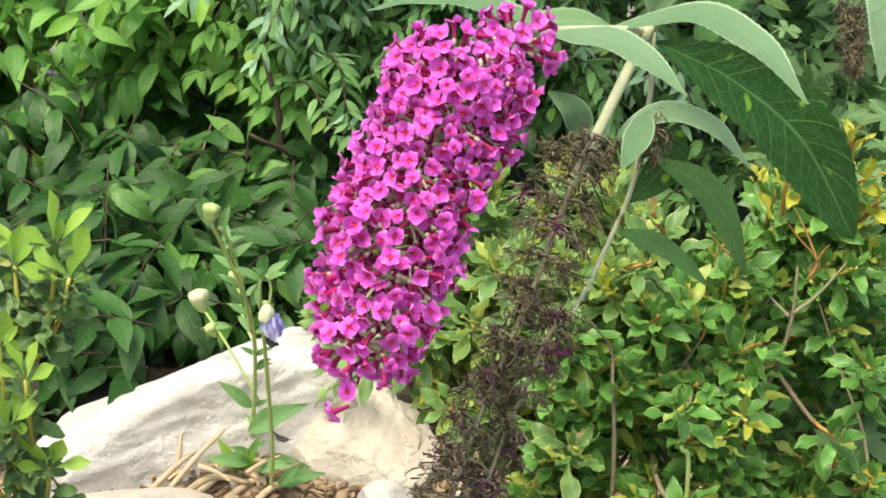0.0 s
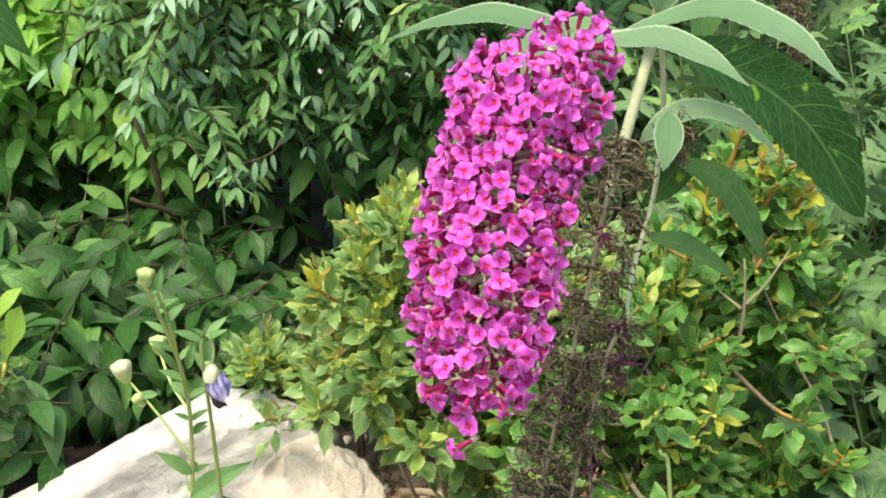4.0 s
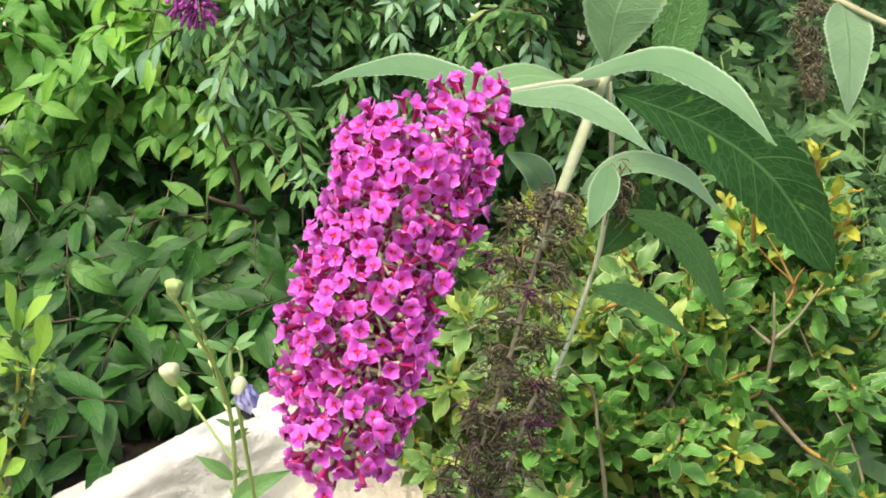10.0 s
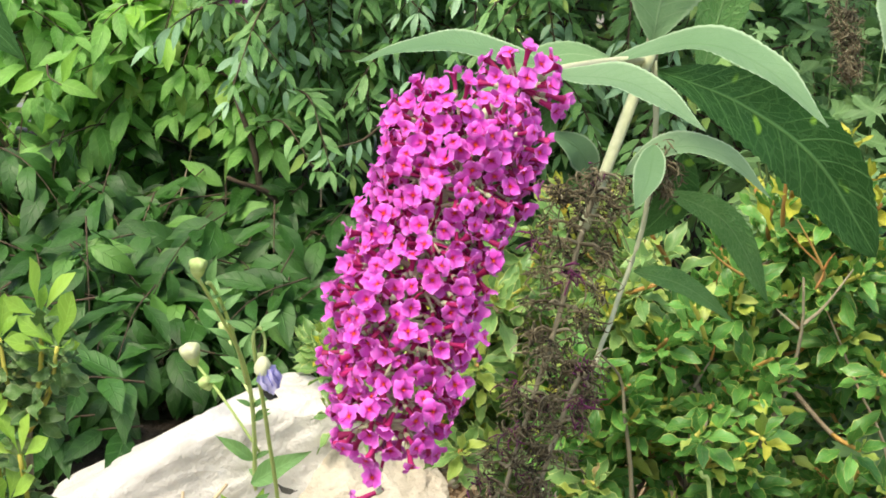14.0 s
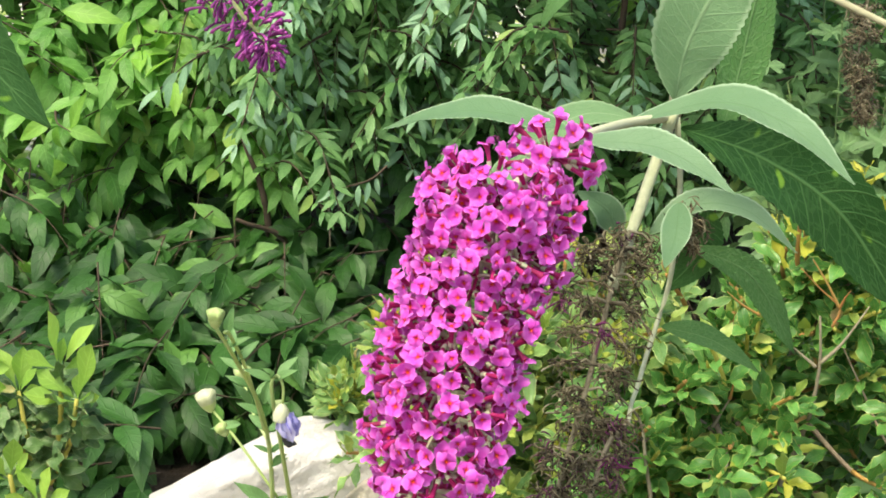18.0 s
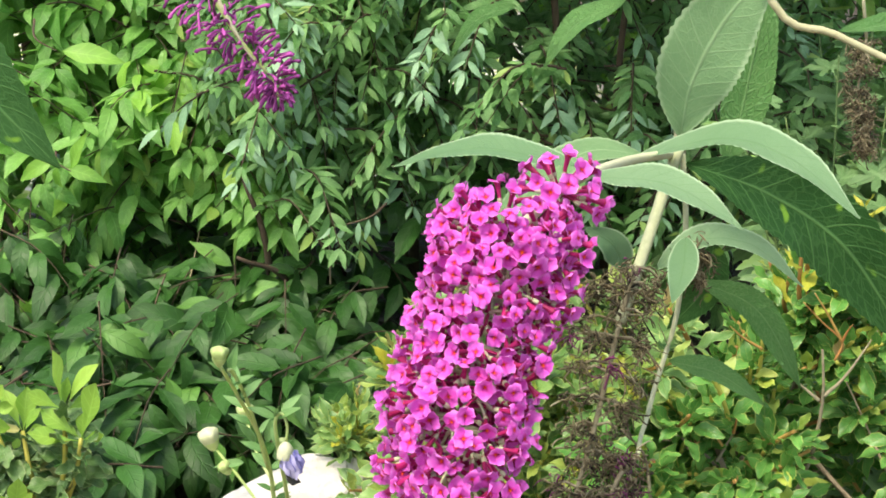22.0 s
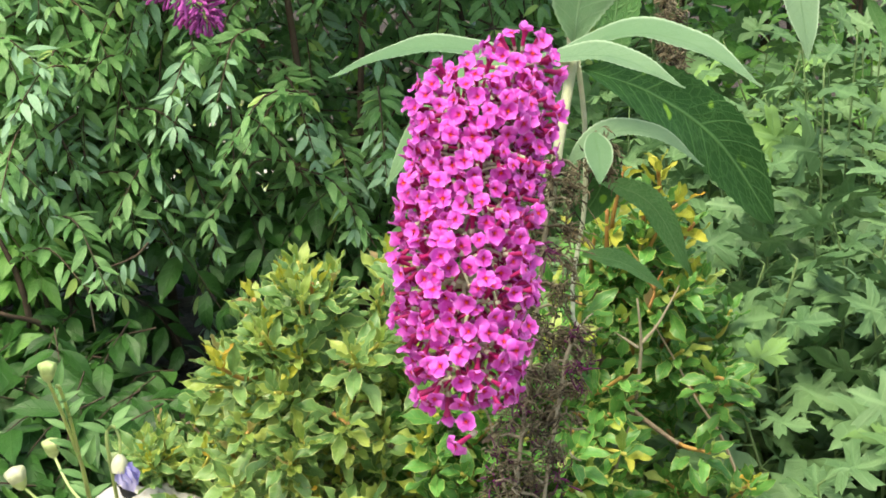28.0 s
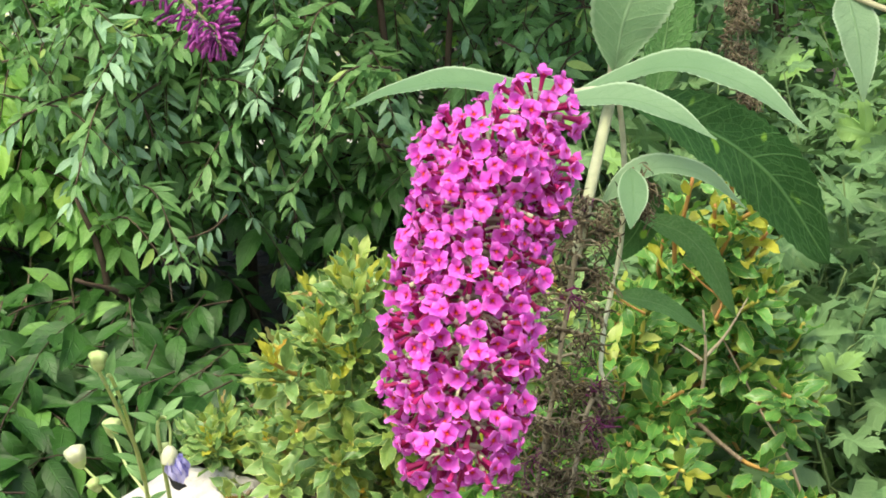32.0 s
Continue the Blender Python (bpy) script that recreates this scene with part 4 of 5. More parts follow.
# ---- plants with deeply lobed leaves ----
def lobed_tpl(L, W, curl, seed):
    """A leaf with five rounded, toothed lobes spread round its heart."""
    rng = random.Random(seed)
    half = [(180, 0.46), (170, 0.24), (158, 0.22), (149, 0.40), (141, 0.46), (135, 0.58), (129, 0.50), (123, 0.54), (115, 0.36), (105, 0.20), (94, 0.34), (86, 0.58), (80, 0.60), (74, 0.74), (68, 0.64), (62, 0.70), (55, 0.46),
            (44, 0.24), (34, 0.38), (26, 0.54), (21, 0.50), (15, 0.62), (9, 0.56), (5, 0.64), (0, 0.72)]
    rim = [(a, r) for a, r in half] + [(-a, r) for a, r in half[-2:0:-1]]
    rim = [(a + rng.uniform(-2, 2), r * rng.uniform(0.93, 1.07)) for a, r in rim]
    vs, us, fs = [], [], []

    def put(x, y):
        u = x / L
        a = -curl * u
        vs.append((x * math.cos(a * 0.5), y, x * math.sin(a * 0.5) + abs(y) * 0.28 + 0.06 * L * math.sin(u * 8 + y / W * 7) - 0.5 * y * y / W))
        us.append((u, 0.5 + y / W * 0.5))

    cx = 0.40 * L
    put(cx, 0)
    n = len(rim)
    for ring in (0.5, 1.0):
        for a, r in rim:
            put(cx + ring * r * L * 0.92 * math.cos(radians(a)), ring * r * W * 0.92 * math.sin(radians(a)))
    for k in range(n):
        m = (k + 1) % n
        fs += [(0, 1 + m, 1 + k), (1 + k, 1 + m, 1 + n + m, 1 + n + k)]
    return vs, [f[::-1] for f in fs], us


LOBED = [lobed_tpl(0.070, 0.066, c, i) for i, c in enumerate((0.4, 0.9, 0.1, 0.6))]


def lobed_plant(seed, height, stems, at):
    rng = random.Random(seed)
    root = thing("lobed_leaf_plant", (*at, 0.0), "leafy perennial with grey green deeply lobed leaves on upright stems", "plant", "lobed leaf perennials")
    picks = []
    for k in range(stems):
        w = k * 6.28 / stems + rng.uniform(-0.4, 0.4)
        r = rng.uniform(0.04, 0.13)
        h = height * rng.uniform(0.75, 1.05)
        bx, by = at[0] + math.cos(w) * 0.03, at[1] + math.sin(w) * 0.03
        line = curve3([(bx, by, -0.03), (bx + math.cos(w) * r * 0.4, by + math.sin(w) * r * 0.4, h * 0.5), (at[0] + math.cos(w) * r * 1.4, at[1] + math.sin(w) * r * 1.4, h)], 18)
        wood = Build().tube(line, [0.0034 * (1 - 0.035 * i) for i in range(19)], 6)
        n = 18
        for i in range(n):
            s = 0.32 + 0.68 * i / (n - 1)
            p = line[min(18, int(s * 18))]
            a = i * 2.4 + k
            out = Vector((math.cos(a), math.sin(a) - 0.25, 0.10 + 0.8 * max(0, s - 0.7) / 0.3))
            stalk_len = 0.030 * (1.3 - s)
            q = p + out.normalized() * stalk_len
            wood.tube([p, q], [0.0014, 0.0011], 4, 0, False)
            sc = (1.35 - 0.5 * max(0, s - 0.6) / 0.4) * rng.uniform(0.7, 1.2)
            picks.append((rng.randrange(4), frame_at(q, out + Vector((0, 0, -0.25)), (rng.gauss(0, 0.45), rng.gauss(-0.6, 0.3), 1), sc, rng.gauss(0, 0.45)), 0))
        part("stem", wood.mesh("stem", [M_LSTEM]), root)
    place_leaves(root, "leaf", LOBED, picks, [M_LOBED], 300)
    return root


lp = [lobed_plant(61, 0.56, 5, (0.62, 1.62)), lobed_plant(62, 0.43, 5, (0.55, 1.38)), lobed_plant(63, 0.70, 5, (0.74, 1.88))]
for k, x, y, turn, s in ((0, 0.86, 1.75, 70, 1.0), (2, 0.98, 2.15, 140, 1.0), (2, 0.78, 2.30, 200, 1.02), (0, 0.50, 1.78, 250, 0.95), (2, 1.22, 2.35, 20, 1.05),
                         (1, 0.70, 1.46, 100, 1.0), (0, 1.08, 1.90, 320, 1.0), (2, 0.56, 2.20, 80, 0.95), (1, 0.46, 1.62, 190, 1.1), (2, 1.42, 2.5, 260, 1.05), (0, 0.78, 1.60, 170, 0.95),
                         (0, 0.62, 1.98, 30, 1.08), (2, 0.86, 2.02, 300, 0.98), (2, 1.08, 2.40, 100, 1.1), (0, 0.94, 1.62, 10, 0.95), (2, 0.66, 2.42, 340, 1.05), (2, 1.28, 2.12, 170, 1.0), (2, 0.92, 2.56, 220, 1.1)):
    copy_thing(lp[k], Matrix.LocRotScale((x, y, 0), Euler((0, 0, radians(turn))), (s, s, s)))


# ---- balloon flower plant ----
def lathe(profile, sides, ribs=0.0, n_rib=5):
    vs, fs, us = [], [], []
    for i, (z, r) in enumerate(profile):
        for k in range(sides):
            w = 6.2832 * k / sides
            q = r * (1 + ribs * math.cos(n_rib * w))
            vs.append((q * math.cos(w), q * math.sin(w), z))
            us.append((i / (len(profile) - 1), k / sides))
    for i in range(len(profile) - 1):
        for k in range(sides):
            j = (k + 1) % sides
            fs.append((i * sides + k, i * sides + j, (i + 1) * sides + j, (i + 1) * sides + k))
    return vs, fs, us


def pebbles():
    """Clods and small pebbles lying on the soil in front of the boulders."""
    rng = random.Random(6)
    b = Build()
    for _ in range(520):
        x, y = rng.gauss(0.03, 0.10), rng.gauss(1.80, 0.09)
        r = rng.choice([0.0025, 0.0035, 0.0045, 0.006, 0.009]) * rng.uniform(0.7, 1.3)
        vs, fs, us = lathe([(-r, r * 0.35), (-r * 0.55, r * 0.9), (r * 0.1, r), (r * 0.65, r * 0.75), (r, r * 0.25)], 7)
        m = pose(x, y, ground_z(x, y) + r * 0.4, rng.uniform(0, 360), rng.uniform(0, 360), rng.uniform(0, 360))
        sq = Vector((rng.uniform(0.7, 1.3), rng.uniform(0.6, 1.0), rng.uniform(0.6, 1.0)))
        vs = [m @ Vector((v[0] * sq.x * rng.uniform(0.86, 1.1), v[1] * sq.y * rng.uniform(0.86, 1.1), v[2] * sq.z)) for v in vs]
        b.add(vs, fs, us, 0 if rng.random() < 0.72 else 1)
    return tagged(new("pebbles", b.mesh("pebbles", [M_CLOD, M_ROCK2])), "brown clods and pale pebbles on the bare soil", "pebbles", "", "stuff")


pebbles()


def balloon_plant():
    rng = random.Random(71)
    root = thing("balloon_flower_plant", (-0.206, 1.80, 0.0), "slender balloon flower with pale buds and one wilted blue bloom", "flower")
    def stem(pts, r):
        part("stem", Build().tube(pts, r, 6).mesh("stem", [M_GSTEM]), root)

    main = [(-0.206, 1.80, -0.03), (-0.214, 1.77, 0.085), (-0.209, 1.71, 0.235), (-0.211, 1.64, 0.325), (-0.220, 1.53, 0.415), (-0.228, 1.437, 0.484)]
    line = curve3(main, 26)
    stem(line, [0.0036 * (1 - 0.020 * i) for i in range(27)])
    stem(curve3([(-0.210, 1.665, 0.290), (-0.214, 1.56, 0.395), (-0.219, 1.475, 0.462), (-0.221, 1.450, 0.474)], 12), 0.0020)
    stem(curve3([(-0.203, 1.70, 0.25), (-0.232, 1.76, 0.27), (-0.248, 1.80, 0.300)], 8), 0.0017)
    stem(curve3([(-0.205, 1.74, 0.175), (-0.250, 1.76, 0.235), (-0.287, 1.785, 0.272)], 8), 0.0017)
    side = curve3([(-0.206, 1.80, -0.03), (-0.174, 1.65, 0.122), (-0.176, 1.55, 0.285), (-0.181, 1.485, 0.395), (-0.179, 1.478, 0.417), (-0.173, 1.475, 0.420), (-0.169, 1.475, 0.408), (-0.170, 1.475, 0.392)], 30)
    stem(side, [0.0028 * (1 - 0.018 * i) for i in range(31)])
    prof = [(0, 0.0015), (0.003, 0.0045), (0.008, 0.0078), (0.013, 0.0096), (0.0165, 0.0098), (0.0190, 0.0080), (0.0205, 0.0045), (0.0222, 0.0005)]
    bud = Build().add(*lathe(prof, 20, 0.13)).mesh("bud", [M_BUD])
    white = Build().add(*lathe(prof, 20, 0.13)).mesh("bud", [M_BUDWHITE])
    cal = Build().add(*lathe([(-0.003, 0.0015), (0, 0.005), (0.005, 0.0075), (0.008, 0.0085)], 12, 0.1)).mesh("calyx", [M_GSTEM])

    def put(at, d, s, me):
        m = frame_at(at, d, (0, -1, 0), s) @ Matrix.Rotation(radians(90), 4, "Y")
        b = part("bud", me, root, "", m)
        c = new("calyx", cal)
        c.parent = b
        return b

    put((-0.228, 1.437, 0.484), (0.05, 0, 1), 0.85, bud)
    put((-0.248, 1.80, 0.298), (-0.1, -0.1, 1), 1.05, bud)
    put((-0.287, 1.785, 0.270), (-0.35, -0.1, 1), 1.25, white)
    put((-0.268, 1.772, 0.243), (-0.5, -0.2, 0.8), 0.8, bud)
    put((-0.174, 1.50, 0.372), (-0.25, -0.1, 0.7), 0.7, bud)
    # wilted bloom: pale cap and crumpled blue petals hanging
    capm = Build().add(*lathe([(-0.012, 0.0075), (-0.006, 0.0085), (0.0, 0.007), (0.004, 0.004), (0.006, 0.001)], 14, 0.06)).mesh("flower_cap", [M_BUDWHITE])
    part("flower_cap", capm, root, "pale green flower cap", frame_at((-0.171, 1.475, 0.386), (1, 0, -0.15), (-0.3, 0, 1)))
    for k in range(7):
        w = k * 0.9
        vs, fs, us = leaf_tpl(0.028, 0.014, 6, 0.5, 0.6, 0.5, 0.5, 0.9, 2)
        m = frame_at((-0.169 + 0.003 * math.cos(w), 1.475 + 0.003 * math.sin(w), 0.382), (0.35 + 0.22 * math.cos(w), 0.22 * math.sin(w), -1.0), (math.cos(w), math.sin(w), 0.1), rng.uniform(0.85, 1.1))
        part("petal", Build().add([m @ Vector(p) for p in vs], fs, us).mesh("petal", [M_BLUE]), root, "crumpled violet blue petal")
    wilt = Build().add(*leaf_tpl(0.040, 0.011, 10, 0.5, 0.8, 0.8, -1.9, 0.9, 2, 0.0, 0.8))
    part("withered_leaf", wilt.mesh("withered_leaf", [M_BLACKLEAF]), root, "shrivelled black leaf", frame_at((-0.176, 1.50, 0.352), (0.5, 0, -1), (0.6, -1, 0), 0.85))
    part("withered_leaf", wilt.mesh("withered_leaf", [M_BLACKLEAF]), root, "shrivelled black leaf", frame_at((-0.174, 1.62, 0.19), (0.4, 0, -1), (0.9, -0.6, 0.2), 0.8))
    big = tpl_mesh("leaf", leaf_tpl(0.090, 0.027, 12, 0.40, 1.1, 0.45, 0.45, 0.3, 3), M_HERB)
    small = tpl_mesh("leaf", leaf_tpl(0.032, 0.010, 6, 0.42, 0.95, 0.3, 0.4, 0.15, 2), M_HERB)
    part("leaf", big, root, "", frame_at((-0.212, 1.71, 0.148), (0.75, -0.30, 0.60), (-0.4, -0.9, 0.5), 1.02))
    part("leaf", big, root, "", frame_at((-0.210, 1.71, 0.178), (-0.60, -0.2, 0.55), (0.4, -0.8, 0.5), 0.62))
    part("leaf", big, root, "", frame_at((-0.208, 1.775, 0.075), (0.8, -0.4, 0.25), (0, -0.7, 0.7), 0.9))
    part("leaf", big, root, "", frame_at((-0.208, 1.775, 0.065), (-0.7, -0.5, 0.1), (0, -0.5, 0.9), 0.8))
    part("leaf", big, root, "", frame_at((-0.190, 1.72, 0.05), (0.9, 0.1, 0.4), (0, -0.7, 0.7), 0.7))
    for at, d, sc in (((-0.206, 1.69, 0.125), (-0.35, -0.4, 0.35), 0.42), ((-0.204, 1.69, 0.130), (0.30, -0.4, 0.5), 0.40), ((-0.206, 1.68, 0.118), (-0.9, -0.2, 0.15), 0.6),
                      ((-0.200, 1.68, 0.112), (0.75, -0.3, 0.35), 0.62), ((-0.170, 1.67, 0.100), (0.9, -0.2, 0.45), 0.72), ((-0.205, 1.70, 0.120), (-0.75, -0.5, 0.05), 0.5),
                      ((-0.165, 1.66, 0.105), (0.5, -0.3, 0.8), 0.5), ((-0.215, 1.60, 0.345), (-0.5, -0.1, 0.7), 0.36), ((-0.203, 1.60, 0.345), (0.25, -0.1, 1.0), 0.38),
                      ((-0.250, 1.775, 0.255), (-0.9, -0.2, -0.05), 0.42), ((-0.222, 1.47, 0.465), (0.25, -0.1, 1.0), 0.36)):
        part("leaf", big, root, "", frame_at(at, d, (0.1, -0.7, 0.7), sc))
    for i in range(26):
        k = rng.randint(7, 25)
        w = i * 2.4
        part("leaf", small, root, "", frame_at(line[k], (math.cos(w), 0.5 * math.sin(w), 0.55), (0, -0.6, 0.7), rng.uniform(0.6, 1.15)))
    for i in range(8):
        w = i * 2.4
        part("leaf", small, root, "", frame_at(side[rng.randint(12, 22)], (math.cos(w), 0.5 * math.sin(w), 0.5), (0, -0.6, 0.7), rng.uniform(0.5, 1.0)))


balloon_plant()


# ---- butterfly bush: canes, leaves, bloom and withered panicles ----
bush = thing("butterfly_bush", (-0.45, 0.50, 0.0), "butterfly bush with felted leaves, one magenta bloom and withered panicles", "bush")


def cane(pts, r0, r1, mat, name="cane", label="", n=18):
    b = Build().tube(curve3(pts, n), [r0 + (r1 - r0) * i / n for i in range(n + 1)], 8)
    return part(name, b.mesh(name, [mat]), bush, label)


cane([(-0.45, 0.50, -0.03), (-0.44, 0.58, 0.6), (-0.36, 0.70, 1.12), (-0.10, 0.82, 1.20), (0.09, 0.84, 1.05), (0.113, 0.822, 0.90), (0.103, 0.815, 0.85), (0.097, 0.808, 0.79)], 0.010, 0.0034, M_CANE, n=40)
cane([(-0.44, 0.52, -0.03), (-0.46, 0.6, 0.6), (-0.34, 0.72, 1.20), (-0.05, 0.80, 1.22), (0.10, 0.785, 0.96), (0.134, 0.775, 0.870), (0.163, 0.768, 0.855), (0.197, 0.758, 0.839),
      (0.236, 0.739, 0.822), (0.275, 0.720, 0.812), (0.330, 0.700, 0.800)], 0.0030, 0.0010, M_CANE, n=50)
cane([(-0.46, 0.51, -0.03), (-0.48, 0.6, 0.5), (-0.36, 0.74, 1.05), (-0.22, 0.79, 1.02), (-0.155, 0.782, 0.92), (-0.122, 0.780, 0.856), (-0.106, 0.776, 0.836)], 0.0045, 0.0003, M_CANE, n=40)
cane([(-0.45, 0.49, -0.03), (-0.50, 0.7, 0.6), (-0.40, 0.83, 1.0), (-0.335, 0.848, 0.95)], 0.009, 0.003, M_CANE)
cane([(-0.10, 0.82, 1.20), (0.04, 0.90, 0.98), (0.09, 0.90, 0.865)], 0.004, 0.002, M_CANE, "side_branch")
cane([(-0.10, 0.82, 1.20), (-0.01, 0.98, 0.98), (0.03, 1.0, 0.855)], 0.004, 0.002, M_CANE, "side_branch")
cane([(0.096, 0.803, 0.795), (0.0872, 0.7898, 0.776), (0.0785, 0.7765, 0.757), (0.0698, 0.763, 0.738), (0.061, 0.750, 0.719)], 0.0030, 0.0028, M_STALK, "flower_stalk", "pale green felted stalk")
cane([(0.098, 0.803, 0.792), (0.101, 0.805, 0.761), (0.100, 0.803, 0.735), (0.097, 0.800, 0.709), (0.092, 0.797, 0.691), (0.084, 0.785, 0.673), (0.078, 0.768, 0.664), (0.072, 0.748, 0.661), (0.066, 0.715, 0.664)], 0.0015, 0.0011, M_STALK, "flower_stalk", "thin pale green stalk", n=28)
cane([(0.097, 0.806, 0.792), (0.069, 0.772, 0.795), (0.038, 0.690, 0.803), (0.0224, 0.654, 0.803), (0.0016, 0.637, 0.7884)], 0.0024, 0.0022, M_STALK, "flower_stalk", "pale green felted stalk")
cane([(0.13, 0.84, 1.02), (0.24, 1.0, 1.08), (0.262, 1.13, 0.98), (0.289, 1.150, 0.815)], 0.0022, 0.0012, M_CANE, "side_branch")
cane([(0.224, 1.25, 0.375), (0.235, 1.25, 0.327), (0.25, 1.25, -0.03)], 0.0018, 0.0022, M_GSTEM, "young_stem", "thin green young stem")


def big_leaf(pts, width, face, mat, fold=0.25, peak=0.42, teeth=1.0, blunt=0.9):
    """A long toothed leaf along a bent midrib; face is the way its upper side looks."""
    n, cols = 48, 5
    line = curve3(pts, n)
    k = math.log(0.5) / math.log(peak)
    b = Build()
    face = Vector(face).normalized()
    total = sum((line[i + 1] - line[i]).length for i in range(n))
    for i in range(n + 1):
        u = i / n
        d = (line[min(i + 1, n)] - line[max(i - 1, 0)]).normalized()
        side = face.cross(d).normalized()
        nrm = d.cross(side)
        w = width / 2 * max(0.035, math.sin(math.pi * u ** k) ** blunt)
        for j in range(-cols, cols + 1):
            s = j / cols
            tooth = 1 + 0.028 * teeth * (1 if i % 2 else -1) * (abs(s) == 1)
            y = s * w * tooth
            h = abs(s) ** 1.5 * w * fold + 0.05 * width * math.sin(u * 17 + (1.3 if s > 0 else 0)) * s * s * 0.5
            h += 0.018 * width * math.sin((u * 11 - abs(s) * 4) * 6.28 * 0.5) * (1 - abs(s)) * min(1, abs(s) * 4)
            q = line[i] + side * y + nrm * h - d * abs(s) * w * 0.10
            b.v.append(tuple(q))
            b.uv.append((u, 0.5 + 0.5 * s))
    c = 2 * cols + 1
    for i in range(n):
        for j in range(c - 1):
            b.f.append((i * c + j, i * c + j + 1, (i + 1) * c + j + 1, (i + 1) * c + j))
            b.m.append(0)
    return part("leaf", b.mesh("leaf", [mat]), bush, "large toothed leaf")


FELT, DARK, HALF = M_LEAF_FELT, M_LEAF_DARK, M_LEAF_MID
big_leaf([(0.073, 0.800, 0.790), (0.111, 0.765, 0.806), (0.138, 0.735, 0.800), (0.162, 0.706, 0.779)], 0.026, (0.1, -0.62, 1), FELT)
big_leaf([(0.038, 0.690, 0.802), (0.069, 0.665, 0.803), (0.097, 0.645, 0.788)], 0.019, (0.1, -0.62, 1), FELT)
big_leaf([(0.034, 0.700, 0.805), (-0.008, 0.722, 0.8095), (-0.048, 0.748, 0.797)], 0.0185, (-0.1, -0.45, 1), FELT)
big_leaf([(0.079, 0.800, 0.792), (0.053, 0.810, 0.793), (0.030, 0.815, 0.779), (0.010, 0.820, 0.757), (-0.010, 0.820, 0.729)], 0.021, (-0.45, -0.75, 0.7), M_LEAF_UP, 0.15, 0.5)
big_leaf([(0.083, 0.780, 0.738), (0.104, 0.778, 0.753), (0.128, 0.770, 0.752), (0.151, 0.757, 0.734)], 0.019, (0.1, -0.5, 1), FELT)
big_leaf([(0.096, 0.775, 0.755), (0.091, 0.752, 0.744), (0.082, 0.726, 0.735)], 0.015, (-0.3, -1, 0.3), FELT)
big_leaf([(0.097, 0.806, 0.800), (0.101, 0.797, 0.830), (0.116, 0.790, 0.862), (0.140, 0.785, 0.890)], 0.041, (-0.15, -1, 0.25), M_LEAF_UP, 0.15, 0.5)
big_leaf([(0.128, 0.845, 0.775), (0.138, 0.855, 0.805), (0.146, 0.862, 0.84), (0.156, 0.870, 0.875)], 0.028, (0.1, -1, 0.2), HALF, 0.15, 0.5)
big_leaf([(0.100, 0.803, 0.787), (0.146, 0.818, 0.768), (0.192, 0.835, 0.735), (0.232, 0.848, 0.680)], 0.045, (-0.1, -1, 0.5), DARK, 0.16, 0.58, 1.2, 0.62)
big_leaf([(0.106, 0.808, 0.725), (0.143, 0.818, 0.705), (0.171, 0.830, 0.658)], 0.0175, (-0.3, -1, 0.7), HALF, 0.15, 0.5)
big_leaf([(0.092, 0.792, 0.686), (0.120, 0.800, 0.676), (0.149, 0.810, 0.654)], 0.0145, (-0.1, -0.8, 0.9), HALF)
big_leaf([(0.119, 0.820, 0.742), (0.116, 0.830, 0.714), (0.099, 0.840, 0.689)], 0.022, (0.2, -1, 0.3), DARK, 0.15)
big_leaf([(0.067, 0.780, 0.738), (0.060, 0.775, 0.752), (0.045, 0.770, 0.762)], 0.015, (-0.3, -1, 0.4), FELT)
big_leaf([(0.081, 0.900, 0.862), (0.053, 0.905, 0.848), (0.036, 0.910, 0.824)], 0.018, (-0.3, -0.6, 0.8), HALF)
big_leaf([(0.026, 1.000, 0.852), (0.002, 1.000, 0.844), (-0.015, 1.000, 0.821)], 0.014, (-0.3, -0.6, 0.8), HALF)
big_leaf([(-0.333, 0.850, 0.945), (-0.300, 0.856, 0.880), (-0.272, 0.862, 0.825), (-0.232, 0.870, 0.776)], 0.050, (0.35, -1, 0.3), DARK, 0.15, 0.5)
big_leaf([(0.201, 0.757, 0.838), (0.202, 0.745, 0.816), (0.201, 0.735, 0.787)], 0.0235, (0.1, -1, 0.35), FELT, 0.12, 0.35)
big_leaf([(0.201, 0.757, 0.840), (0.232, 0.742, 0.858), (0.275, 0.720, 0.852)], 0.016, (0.0, -0.6, 1), FELT)
big_leaf([(0.165, 0.768, 0.856), (0.220, 0.800, 0.856), (0.280, 0.830, 0.827)], 0.017, (0.0, -0.6, 1), HALF)
big_leaf([(0.236, 0.739, 0.824), (0.234, 0.750, 0.838), (0.219, 0.770, 0.846)], 0.012, (0.3, -0.8, 0.6), FELT)
big_leaf([(0.236, 0.739, 0.819), (0.242, 0.735, 0.801), (0.253, 0.730, 0.779)], 0.012, (0.5, -1, 0.2), HALF)


